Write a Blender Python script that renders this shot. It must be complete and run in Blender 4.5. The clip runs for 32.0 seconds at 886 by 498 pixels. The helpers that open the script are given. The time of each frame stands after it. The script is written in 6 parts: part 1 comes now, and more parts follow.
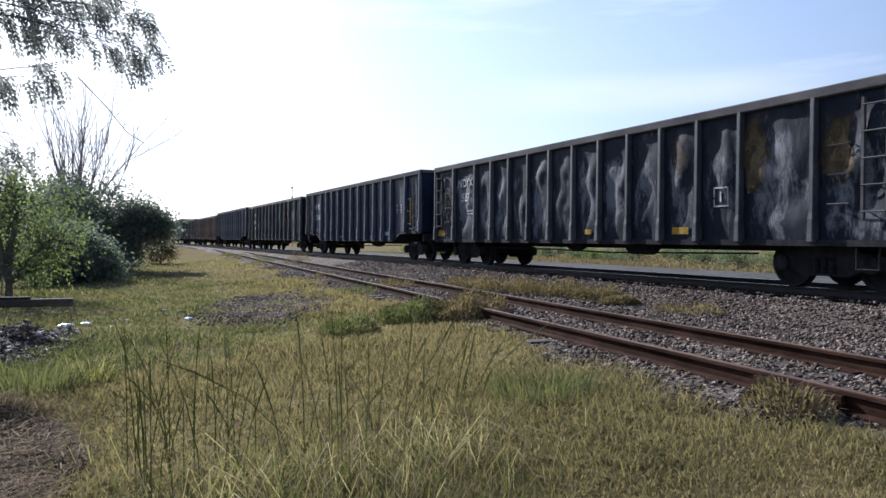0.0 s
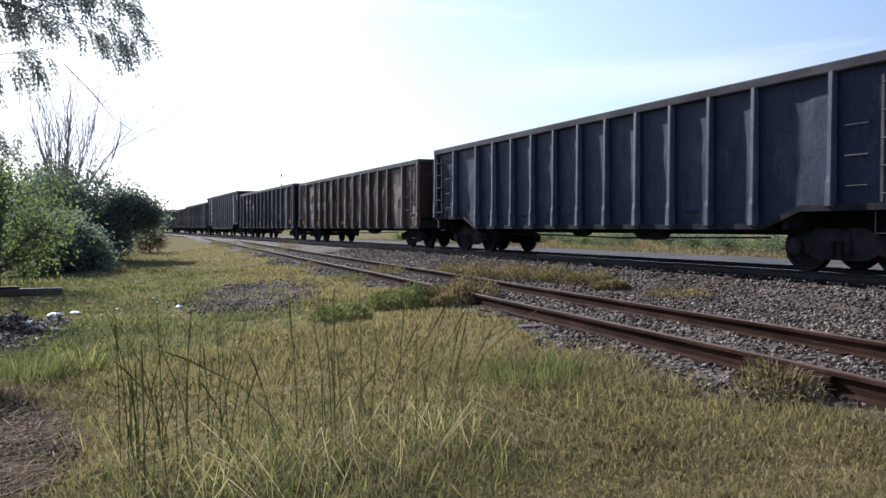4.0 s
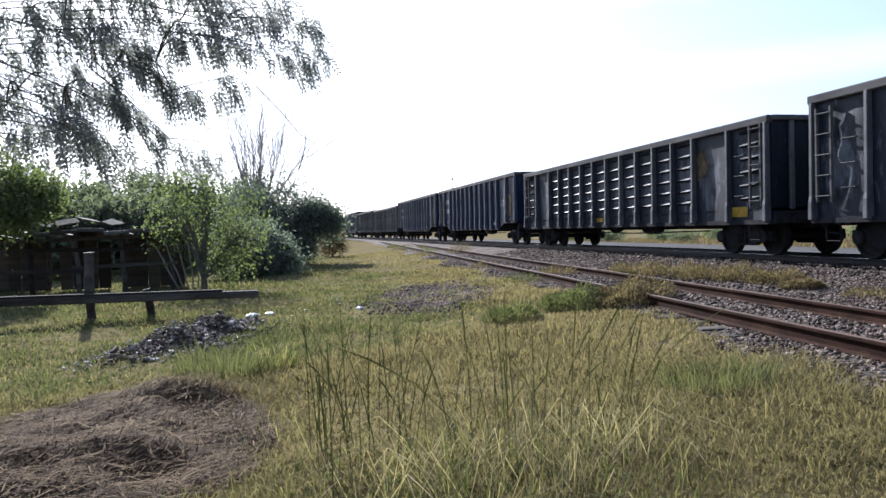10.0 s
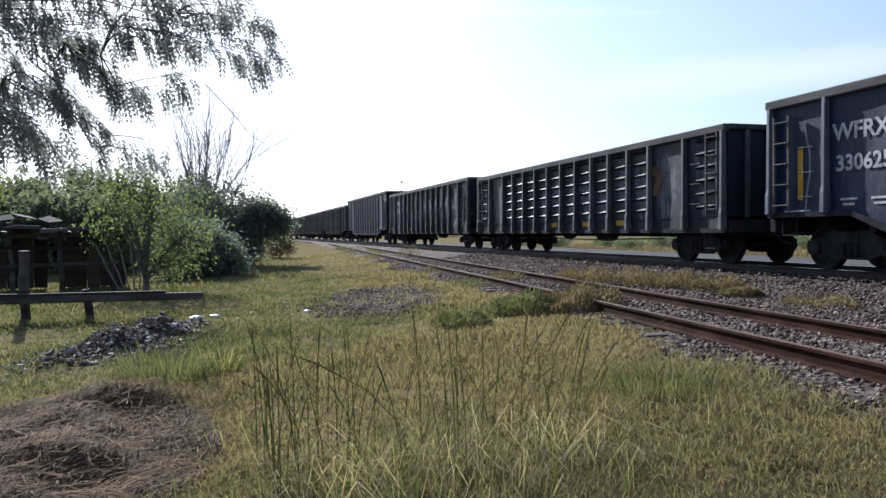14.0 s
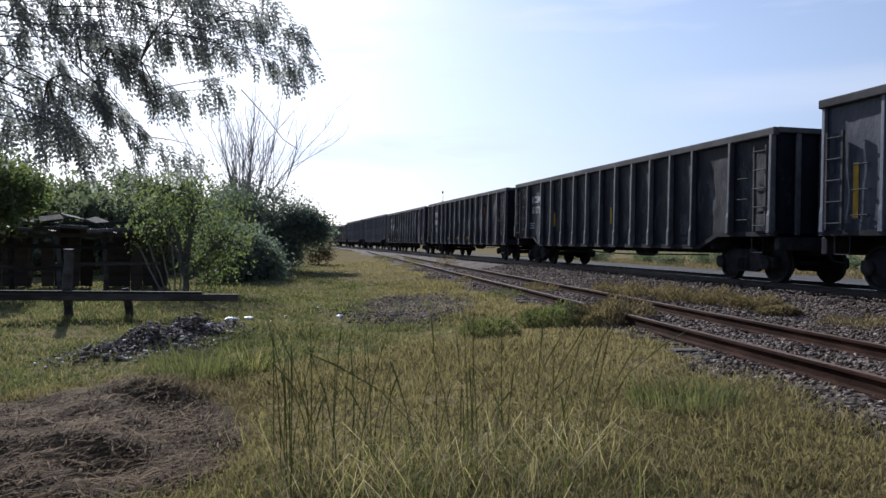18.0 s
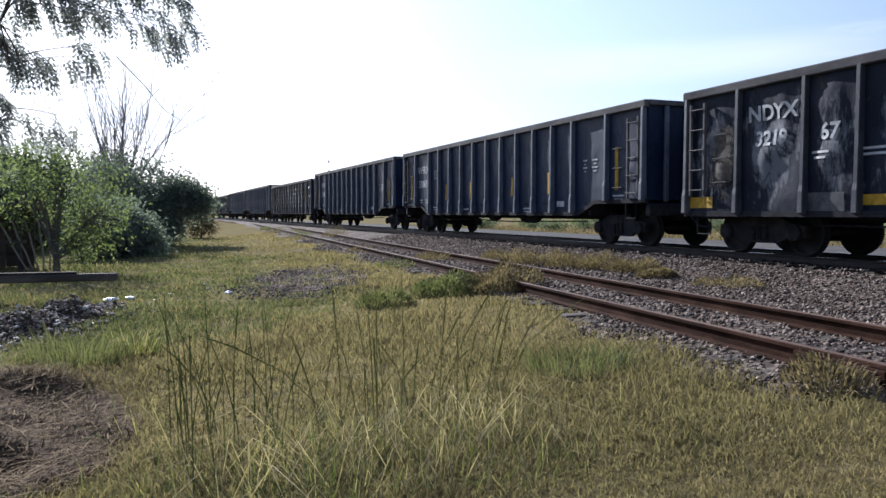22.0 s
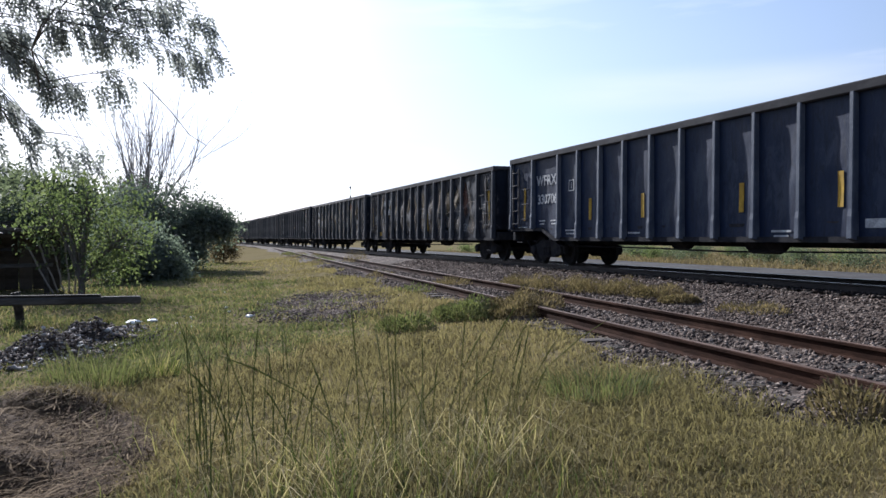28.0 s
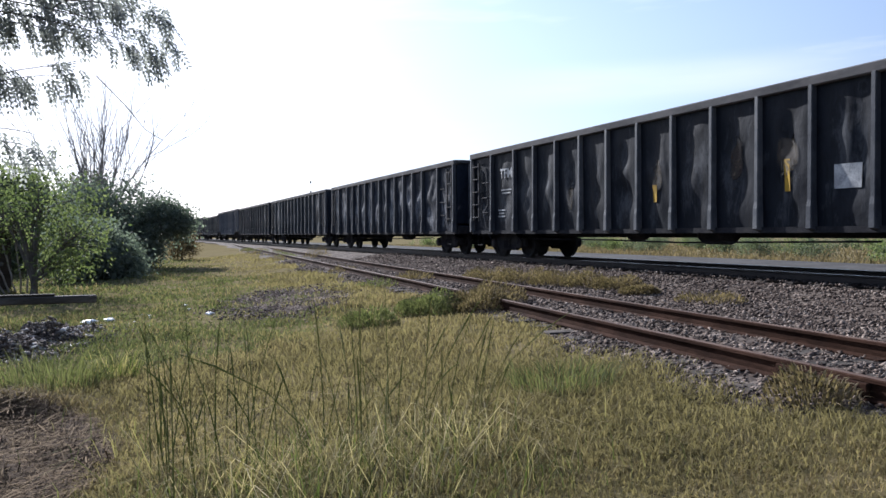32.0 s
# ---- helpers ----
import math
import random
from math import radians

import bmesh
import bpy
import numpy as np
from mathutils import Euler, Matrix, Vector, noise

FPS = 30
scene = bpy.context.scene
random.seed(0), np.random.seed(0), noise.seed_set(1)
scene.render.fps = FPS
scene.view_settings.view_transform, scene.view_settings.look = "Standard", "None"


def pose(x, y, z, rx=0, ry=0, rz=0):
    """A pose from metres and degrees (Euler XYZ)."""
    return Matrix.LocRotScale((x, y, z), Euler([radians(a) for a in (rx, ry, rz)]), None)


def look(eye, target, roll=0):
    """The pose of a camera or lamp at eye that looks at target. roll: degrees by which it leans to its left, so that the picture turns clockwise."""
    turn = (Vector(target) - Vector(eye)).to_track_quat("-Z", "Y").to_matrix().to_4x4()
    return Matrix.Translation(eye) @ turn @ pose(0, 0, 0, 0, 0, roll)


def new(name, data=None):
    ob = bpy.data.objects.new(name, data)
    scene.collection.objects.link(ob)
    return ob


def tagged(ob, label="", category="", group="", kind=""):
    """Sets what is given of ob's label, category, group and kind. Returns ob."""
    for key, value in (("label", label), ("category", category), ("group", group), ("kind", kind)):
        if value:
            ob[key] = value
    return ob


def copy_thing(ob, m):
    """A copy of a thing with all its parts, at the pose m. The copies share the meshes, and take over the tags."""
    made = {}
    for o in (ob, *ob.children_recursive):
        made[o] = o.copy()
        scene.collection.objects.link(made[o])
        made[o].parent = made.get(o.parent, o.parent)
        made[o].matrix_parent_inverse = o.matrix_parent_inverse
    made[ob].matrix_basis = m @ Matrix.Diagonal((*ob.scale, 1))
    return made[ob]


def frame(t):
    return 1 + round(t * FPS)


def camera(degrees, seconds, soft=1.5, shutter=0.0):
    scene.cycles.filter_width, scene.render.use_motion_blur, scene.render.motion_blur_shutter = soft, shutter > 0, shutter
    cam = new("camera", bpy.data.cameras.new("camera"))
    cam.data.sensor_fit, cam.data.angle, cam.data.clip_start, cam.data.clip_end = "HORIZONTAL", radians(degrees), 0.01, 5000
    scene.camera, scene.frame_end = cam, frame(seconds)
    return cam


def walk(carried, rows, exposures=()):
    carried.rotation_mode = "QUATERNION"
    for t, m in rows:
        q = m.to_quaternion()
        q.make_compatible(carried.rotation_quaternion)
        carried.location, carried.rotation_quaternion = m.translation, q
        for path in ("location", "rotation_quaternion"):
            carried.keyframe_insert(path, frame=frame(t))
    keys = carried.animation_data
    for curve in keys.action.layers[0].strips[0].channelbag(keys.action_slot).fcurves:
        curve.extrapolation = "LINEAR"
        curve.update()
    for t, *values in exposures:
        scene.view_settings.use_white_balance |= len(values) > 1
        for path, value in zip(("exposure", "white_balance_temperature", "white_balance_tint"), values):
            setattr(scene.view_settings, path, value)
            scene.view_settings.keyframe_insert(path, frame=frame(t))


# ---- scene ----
# The camera is hand-held and all but stands still: seconds, shift of the eye in metres, yaw, pitch, roll.
cam = camera(62.19, 32.0)
EYE = 1.5
ROWS = [
    (0.0, -0.000, 0.001, 0.000, -24.90, -0.75, -0.20),
    (0.5, -0.008, 0.010, -0.005, -24.99, -0.90, -0.13),
    (1.0, -0.017, 0.006, -0.009, -24.38, -1.13, -0.23),
    (1.5, -0.003, 0.017, -0.011, -25.30, -1.75, -0.04),
    (2.0, 0.019, 0.005, -0.017, -24.97, -1.66, 0.01),
    (2.5, 0.009, -0.003, -0.013, -25.48, -0.78, 0.33),
    (3.0, 0.006, -0.002, -0.015, -25.45, -0.86, 0.46),
    (3.5, -0.001, 0.005, -0.014, -25.93, -1.82, 0.17),
    (5.5, -0.010, -0.005, -0.005, -24.08, -1.29, 0.58),
    (6.0, -0.006, -0.006, -0.008, -24.70, -0.72, 0.69),
    (6.5, -0.008, -0.006, 0.005, -23.79, -0.27, 0.80),
    (7.0, -0.016, -0.004, -0.004, -23.02, -0.74, 0.45),
    (7.5, -0.027, -0.001, -0.006, -19.57, -1.83, 1.18),
    (8.0, -0.029, 0.002, 0.003, -18.65, -1.29, 1.24),
    (8.5, -0.011, 0.005, -0.004, -18.65, -2.02, 1.27),
    (9.0, 0.006, 0.004, 0.001, -17.22, -1.87, 2.10),
    (9.5, -0.002, -0.008, 0.000, -15.48, -1.65, 2.23),
    (10.0, -0.007, -0.008, -0.000, -12.42, -1.52, 1.65),
    (10.5, -0.016, -0.001, 0.002, -11.82, -2.38, 2.26),
    (11.0, -0.001, 0.000, -0.008, -12.39, -3.01, 2.54),
    (11.5, 0.002, -0.005, 0.006, -13.09, -2.42, 2.54),
    (12.0, -0.001, -0.011, -0.000, -14.11, -1.97, 2.16),
    (12.5, -0.001, -0.004, -0.013, -14.21, -2.09, 2.27),
    (13.0, -0.005, -0.003, -0.002, -15.06, -1.55, 1.21),
    (13.5, -0.008, 0.014, 0.004, -17.67, -0.85, -0.05),
    (14.0, -0.029, 0.010, 0.013, -16.44, -1.35, 0.70),
    (14.5, 0.006, 0.003, 0.015, -16.77, -1.24, 1.73),
    (16.5, -0.017, 0.025, 0.012, -17.76, -0.87, 1.18),
    (17.0, 0.025, -0.003, -0.010, -16.01, -0.63, 0.46),
    (17.5, 0.131, -0.077, -0.025, -12.37, 1.69, 0.86),
    (18.0, 0.091, -0.065, -0.022, -13.33, -0.50, -0.78),
    (18.5, 0.027, -0.028, -0.008, -13.23, -1.82, 0.32),
    (19.0, -0.005, -0.017, -0.007, -14.71, -1.34, -0.49),
    (19.5, -0.008, -0.005, 0.000, -15.44, -1.65, -0.12),
    (20.0, -0.000, -0.005, 0.005, -16.82, -1.20, -0.01),
    (20.5, 0.012, -0.015, 0.001, -19.50, -0.43, -0.21),
    (21.0, 0.008, -0.007, 0.017, -21.63, -0.58, 0.66),
    (21.5, 0.031, -0.014, 0.027, -21.95, -1.38, 1.91),
    (22.0, 0.018, -0.007, 0.019, -22.06, -2.88, 0.20),
    (22.5, 0.011, -0.002, -0.003, -21.28, -3.62, -0.82),
    (23.0, 0.017, -0.008, -0.007, -17.51, -2.99, -0.21),
    (23.5, 0.024, -0.003, 0.004, -17.46, -2.73, 1.02),
    (24.0, 0.037, -0.008, 0.013, -18.28, -1.08, 1.39),
    (24.5, 0.022, -0.012, 0.023, -17.24, -0.40, 1.24),
    (25.0, 0.000, -0.005, 0.004, -16.06, -0.68, 1.51),
    (25.5, -0.004, -0.002, 0.015, -17.18, -0.41, 1.73),
    (27.5, -0.002, -0.003, -0.012, -19.97, -0.91, -1.04),
    (28.0, 0.024, -0.010, -0.006, -20.46, -0.86, 0.03),
    (28.5, 0.023, -0.008, -0.011, -22.40, -1.62, 0.55),
    (29.0, 0.023, -0.002, -0.001, -22.18, -1.45, 0.81),
    (29.5, 0.018, 0.005, 0.000, -22.57, -1.55, 0.52),
    (30.0, 0.014, 0.008, -0.000, -22.93, -1.58, 0.78),
    (30.5, 0.017, -0.001, -0.002, -23.28, -1.41, 0.78),
    (31.0, 0.014, 0.007, 0.002, -23.42, -1.17, 0.64),
    (31.5, 0.021, 0.000, -0.001, -23.07, -1.27, 0.77),
    (32.0, 0.017, 0.002, -0.004, -23.42, -1.35, 0.64),
]


def eye_pose(x, y, z, yaw, pitch, roll):
    return pose(x, y, EYE + z, 0, 0, yaw) @ pose(0, 0, 0, pitch) @ pose(0, 0, 0, 0, roll) @ pose(0, 0, 0, 90)


EXPOSURES = [(t, round(e + 1.0, 2), 5850, 13) for t, e in ((0.0, -0.06), (1.0, -0.06), (3.0, 0.0), (6.0, 0.08), (8.0, 0.0), (9.0, 0.12), (10.0, 0.28), (11.0, 0.34), (12.0, 0.25), (13.0, 0.24), (14.0, 0.0), (17.0, -0.14), (18.0, -0.48), (18.4, -0.36), (19.0, 0.02), (20.0, 0.06), (21.0, -0.12), (22.0, 0.06), (23.0, 0.4), (24.0, 0.1), (28.0, -0.14), (30.0, 0.0), (32.0, 0.02))]
walk(cam, [(t, eye_pose(x, y, z, yaw, pitch, roll)) for t, x, y, z, yaw, pitch, roll in ROWS], EXPOSURES)

# ---- sky and sun ----
SUN_AZ, SUN_EL = 10.5, 28.5        # degrees to the left of the track's direction, and up


def node(nt, kind, **values):
    n = nt.nodes.new(kind)
    for k, v in values.items():
        n.inputs[k.replace("_", " ")].default_value = v
    return n


def make_sky():
    world = bpy.data.worlds.new("sky")
    world.use_nodes = True
    nt = world.node_tree
    nt.nodes.clear()
    out = nt.nodes.new("ShaderNodeOutputWorld")
    back = nt.nodes.new("ShaderNodeBackground")
    back.inputs["Strength"].default_value = 0.088
    sky = nt.nodes.new("ShaderNodeTexSky")
    sky.sky_type, sky.sun_disc = "NISHITA", False
    sky.sun_elevation, sky.sun_rotation = radians(SUN_EL), radians(-SUN_AZ)
    sky.air_density, sky.dust_density, sky.ozone_density = 1.0, 1.2, 2.0
    # thin streaks of cloud
    co = nt.nodes.new("ShaderNodeTexCoord")
    mp = nt.nodes.new("ShaderNodeMapping")
    mp.inputs["Rotation"].default_value = (0, 0, radians(40))
    mp.inputs["Scale"].default_value = (1.2, 1.2, 9.0)
    cl = node(nt, "ShaderNodeTexNoise", Scale=2.1, Detail=6.0, Roughness=0.55)
    ramp = nt.nodes.new("ShaderNodeMapRange")
    ramp.inputs["From Min"].default_value, ramp.inputs["From Max"].default_value = 0.5, 0.72
    ramp.inputs["To Max"].default_value = 0.75
    mix = nt.nodes.new("ShaderNodeMix")
    mix.data_type = "RGBA"
    mix.inputs["B"].default_value = (7.2, 7.4, 7.6, 1)
    nt.links.new(co.outputs["Generated"], mp.inputs["Vector"])
    nt.links.new(mp.outputs["Vector"], cl.inputs["Vector"])
    nt.links.new(cl.outputs["Fac"], ramp.inputs["Value"])
    # one long faint streak low over the field beyond the line
    parts = nt.nodes.new("ShaderNodeSeparateXYZ")
    nt.links.new(co.outputs["Generated"], parts.inputs["Vector"])

    def bump_of(socket, lo0, lo1, hi0, hi1):
        outs = []
        for f0, f1, t0, t1 in ((lo0, lo1, 0.0, 1.0), (hi0, hi1, 1.0, 0.0)):
            r = nt.nodes.new("ShaderNodeMapRange")
            r.interpolation_type = "SMOOTHSTEP"
            r.inputs["From Min"].default_value, r.inputs["From Max"].default_value, r.inputs["To Min"].default_value, r.inputs["To Max"].default_value = f0, f1, t0, t1
            nt.links.new(socket, r.inputs["Value"])
            outs.append(r.outputs["Result"])
        m = nt.nodes.new("ShaderNodeMath")
        m.operation = "MULTIPLY"
        nt.links.new(outs[0], m.inputs[0])
        nt.links.new(outs[1], m.inputs[1])
        return m.outputs[0]

    streak = nt.nodes.new("ShaderNodeMath")
    streak.operation = "MULTIPLY"
    nt.links.new(bump_of(parts.outputs["Z"], 0.155, 0.185, 0.19, 0.225), streak.inputs[0])
    nt.links.new(bump_of(parts.outputs["X"], 0.40, 0.56, 0.68, 0.84), streak.inputs[1])
    soft = nt.nodes.new("ShaderNodeMath")
    soft.operation = "MULTIPLY"
    nt.links.new(streak.outputs[0], soft.inputs[0])
    nt.links.new(cl.outputs["Fac"], soft.inputs[1])
    both = nt.nodes.new("ShaderNodeMath")
    both.operation = "MULTIPLY_ADD"
    both.inputs[1].default_value = 1.3
    nt.links.new(soft.outputs[0], both.inputs[0])
    nt.links.new(ramp.outputs["Result"], both.inputs[2])
    both.use_clamp = True
    nt.links.new(both.outputs[0], mix.inputs["Factor"])
    nt.links.new(sky.outputs["Color"], mix.inputs["A"])
    # pale haze towards the horizon
    sep = nt.nodes.new("ShaderNodeSeparateXYZ")
    nt.links.new(co.outputs["Generated"], sep.inputs["Vector"])
    low = nt.nodes.new("ShaderNodeMapRange")
    low.interpolation_type = "SMOOTHSTEP"
    low.inputs["From Min"].default_value, low.inputs["From Max"].default_value = -0.02, 0.62
    low.inputs["To Min"].default_value, low.inputs["To Max"].default_value = 0.66, 0.0
    nt.links.new(sep.outputs["Z"], low.inputs["Value"])
    haze = nt.nodes.new("ShaderNodeMix")
    haze.data_type = "RGBA"
    # the haze glows round the sun
    aim = nt.nodes.new("ShaderNodeVectorMath")
    aim.operation = "DOT_PRODUCT"
    aim.inputs[1].default_value = (-math.sin(radians(SUN_AZ)) * math.cos(radians(SUN_EL)), math.cos(radians(SUN_AZ)) * math.cos(radians(SUN_EL)), math.sin(radians(SUN_EL)))
    nt.links.new(co.outputs["Generated"], aim.inputs[0])
    halo = nt.nodes.new("ShaderNodeMapRange")
    halo.interpolation_type = "SMOOTHSTEP"
    halo.inputs["From Min"].default_value, halo.inputs["From Max"].default_value = 0.05, 1.0
    halo.inputs["To Min"].default_value, halo.inputs["To Max"].default_value = 0.25, 1.3
    nt.links.new(aim.outputs["Value"], halo.inputs["Value"])
    glow = nt.nodes.new("ShaderNodeVectorMath")
    glow.operation = "SCALE"
    glow.inputs[0].default_value = (4.6, 5.2, 6.6)
    nt.links.new(halo.outputs["Result"], glow.inputs["Scale"])
    nt.links.new(glow.outputs["Vector"], haze.inputs["B"])
    nt.links.new(low.outputs["Result"], haze.inputs["Factor"])
    nt.links.new(mix.outputs["Result"], haze.inputs["A"])
    nt.links.new(haze.outputs["Result"], back.inputs["Color"])
    nt.links.new(back.outputs["Background"], out.inputs["Surface"])
    scene.world = world


make_sky()
sun = new("sun", bpy.data.lights.new("sun", "SUN"))
sun.data.energy, sun.data.angle, sun.data.color = 4.9, radians(0.6), (1.0, 0.965, 0.91)
sun_way = Vector((-math.sin(radians(SUN_AZ)) * math.cos(radians(SUN_EL)), math.cos(radians(SUN_AZ)) * math.cos(radians(SUN_EL)), math.sin(radians(SUN_EL))))
sun.matrix_basis = look(sun_way * 60, (0, 0, 0))


# ---- materials ----
def material(name, stops, scale=3.0, rough=0.8, metal=0.0, bump=0.0, bump_scale=40.0, fine=0.25, island=0.0, random_ob=0.0,
             stretch=(1, 1, 1), spec=0.5, translucent=None, thin=0.48):
    """Colours through a noise at scale, with a finer noise over it; island and random_ob vary piece by piece."""
    m = bpy.data.materials.new(name)
    m.use_nodes = True
    nt = m.node_tree
    b = nt.nodes["Principled BSDF"]
    b.inputs["Roughness"].default_value, b.inputs["Metallic"].default_value = rough, metal
    b.inputs["Specular IOR Level"].default_value = spec
    co = nt.nodes.new("ShaderNodeTexCoord")
    mp = nt.nodes.new("ShaderNodeMapping")
    mp.inputs["Scale"].default_value = stretch
    nt.links.new(co.outputs["Object"], mp.inputs["Vector"])
    big = node(nt, "ShaderNodeTexNoise", Scale=scale, Detail=5.0, Roughness=0.6)
    small = node(nt, "ShaderNodeTexNoise", Scale=scale * 9, Detail=3.0)
    for n in (big, small):
        nt.links.new(mp.outputs["Vector"], n.inputs["Vector"])
    add = nt.nodes.new("ShaderNodeMath")
    add.operation = "MULTIPLY_ADD"
    sub = nt.nodes.new("ShaderNodeMath")
    sub.operation = "SUBTRACT"
    sub.inputs[1].default_value = 0.5
    nt.links.new(small.outputs["Fac"], sub.inputs[0])
    nt.links.new(sub.outputs[0], add.inputs[0])
    add.inputs[1].default_value = fine
    nt.links.new(big.outputs["Fac"], add.inputs[2])
    value = add.outputs[0]
    for amount, source in ((island, "geo"), (random_ob, "ob")):
        if amount:
            src = nt.nodes.new("ShaderNodeNewGeometry" if source == "geo" else "ShaderNodeObjectInfo")
            s2 = nt.nodes.new("ShaderNodeMath")
            s2.operation = "SUBTRACT"
            s2.inputs[1].default_value = 0.5
            nt.links.new(src.outputs["Random Per Island" if source == "geo" else "Random"], s2.inputs[0])
            a2 = nt.nodes.new("ShaderNodeMath")
            a2.operation = "MULTIPLY_ADD"
            a2.inputs[1].default_value = amount
            nt.links.new(s2.outputs[0], a2.inputs[0])
            nt.links.new(value, a2.inputs[2])
            value = a2.outputs[0]
    ramp = nt.nodes.new("ShaderNodeValToRGB")
    while len(ramp.color_ramp.elements) < len(stops):
        ramp.color_ramp.elements.new(0.5)
    for e, (at, colour) in zip(ramp.color_ramp.elements, stops):
        e.position, e.color = at, (*colour, 1)
    nt.links.new(value, ramp.inputs["Fac"])
    nt.links.new(ramp.outputs["Color"], b.inputs["Base Color"])
    if bump:
        bn = node(nt, "ShaderNodeTexNoise", Scale=bump_scale, Detail=4.0)
        nt.links.new(mp.outputs["Vector"], bn.inputs["Vector"])
        bp = node(nt, "ShaderNodeBump", Strength=bump, Distance=0.02)
        nt.links.new(bn.outputs["Fac"], bp.inputs["Height"])
        nt.links.new(bp.outputs["Normal"], b.inputs["Normal"])
    if translucent:
        tr = nt.nodes.new("ShaderNodeBsdfTranslucent")
        hs = nt.nodes.new("ShaderNodeMix")
        hs.data_type, hs.blend_type = "RGBA", "MULTIPLY"
        hs.inputs["Factor"].default_value = 1.0
        hs.inputs["B"].default_value = (*translucent, 1)
        nt.links.new(ramp.outputs["Color"], hs.inputs["A"])
        nt.links.new(hs.outputs["Result"], tr.inputs["Color"])
        mixs = nt.nodes.new("ShaderNodeMixShader")
        mixs.inputs["Fac"].default_value = thin
        nt.links.new(b.outputs["BSDF"], mixs.inputs[1])
        nt.links.new(tr.outputs["BSDF"], mixs.inputs[2])
        nt.links.new(mixs.outputs["Shader"], nt.nodes["Material Output"].inputs["Surface"])
    return m


def plain_steps(*colours, lo=0.3, hi=0.7):
    n = len(colours)
    return [(lo + (hi - lo) * i / max(1, n - 1), c) for i, c in enumerate(colours)]


M_GROUND = material("grass_soil", plain_steps((0.112, 0.09, 0.05), (0.14, 0.117, 0.062), (0.172, 0.14, 0.08), (0.138, 0.12, 0.066), (0.19, 0.15, 0.1)),
                    scale=0.35, rough=1.0, bump=0.9, bump_scale=14, fine=0.5, spec=0.0)
M_BALLAST = material("ballast_bed", plain_steps((0.029, 0.022, 0.019), (0.072, 0.056, 0.047), (0.135, 0.11, 0.094)), scale=1.2, rough=0.95, bump=1.0, bump_scale=18, fine=1.4, spec=0.08)
M_STONE = material("ballast_stone", plain_steps((0.031, 0.023, 0.02), (0.082, 0.062, 0.052), (0.145, 0.113, 0.095), (0.25, 0.208, 0.178), lo=0.1, hi=0.95), scale=3, rough=0.95, island=0.8, fine=0.4, spec=0.08)
# Near-black stone: oil, plus the shade below the train painted in.
M_OILY_SHADE = material("oily_shaded_stone", plain_steps((0.014, 0.012, 0.012), (0.032, 0.028, 0.027), (0.07, 0.06, 0.056)), scale=2, rough=0.85, island=0.6, fine=0.4, spec=0.15)
M_ROAD = material("gravel_road", plain_steps((0.05, 0.047, 0.045), (0.095, 0.09, 0.086)), scale=0.8, rough=0.95, bump=0.6, bump_scale=20, fine=0.8, spec=0.05)
M_GRASS = material("grass_blade", plain_steps((0.132, 0.117, 0.058), (0.195, 0.166, 0.088), (0.225, 0.195, 0.105), (0.25, 0.198, 0.115), (0.32, 0.262, 0.16), lo=0.15, hi=0.9), scale=0.3, rough=1.0, island=0.3,
                   spec=0.02, translucent=(1.0, 1.0, 0.74), thin=0.55)
M_GREEN = material("green_blade", plain_steps((0.085, 0.102, 0.052), (0.13, 0.143, 0.078), (0.182, 0.188, 0.11)), scale=0.8, rough=1.0, island=0.35, spec=0.02, translucent=(0.98, 1.0, 0.55))
M_STRAW = material("dry_straw", plain_steps((0.036, 0.023, 0.014), (0.085, 0.056, 0.034), (0.175, 0.126, 0.076)), scale=2, rough=0.95, island=0.8, spec=0.05)
M_STALK = material("grass_stalk", plain_steps((0.066, 0.088, 0.03), (0.115, 0.138, 0.05), (0.175, 0.182, 0.075), (0.34, 0.295, 0.16)), scale=0.6, rough=0.9, island=0.8, spec=0.05, translucent=(0.95, 1.0, 0.6), thin=0.45)
M_PALESTRAW = material("pale_straw", plain_steps((0.20, 0.175, 0.09), (0.34, 0.29, 0.165), (0.48, 0.41, 0.26)), scale=0.8, rough=0.9, island=0.7, spec=0.05, translucent=(1.0, 1.0, 0.7))
M_WEED = material("dry_weed", plain_steps((0.108, 0.092, 0.056), (0.168, 0.138, 0.09), (0.228, 0.184, 0.128)), scale=1.2, rough=0.95, island=0.6, spec=0.05, translucent=(0.95, 0.92, 0.6))
# Leaf colours are lightened, the feathery ones greyed too, to carry backlight haze.
M_LEAF = material("tree_leaf", plain_steps((0.095, 0.112, 0.075), (0.145, 0.162, 0.11), (0.19, 0.205, 0.145)), scale=0.6, rough=0.7, island=0.45, spec=0.12, translucent=(0.92, 1.0, 0.7), thin=0.5)
M_LEAF_DARK = material("dark_leaf", plain_steps((0.12, 0.14, 0.122), (0.165, 0.185, 0.16), (0.21, 0.23, 0.20)), scale=0.6, rough=0.7, island=0.45, spec=0.15, translucent=(0.9, 1.0, 0.75), thin=0.6)
M_LEAF_HAZED = material("feather_leaf", plain_steps((0.17, 0.18, 0.175), (0.24, 0.25, 0.245), (0.31, 0.315, 0.31)), scale=0.8, rough=0.6, island=0.6, spec=0.3, translucent=(0.97, 1.0, 0.9), thin=0.62)
M_LEAF_BRIGHT = material("bright_leaf", plain_steps((0.09, 0.118, 0.055), (0.15, 0.18, 0.09), (0.21, 0.235, 0.13)), scale=0.6, rough=0.7, island=0.5, spec=0.12, translucent=(0.93, 1.0, 0.6), thin=0.52)
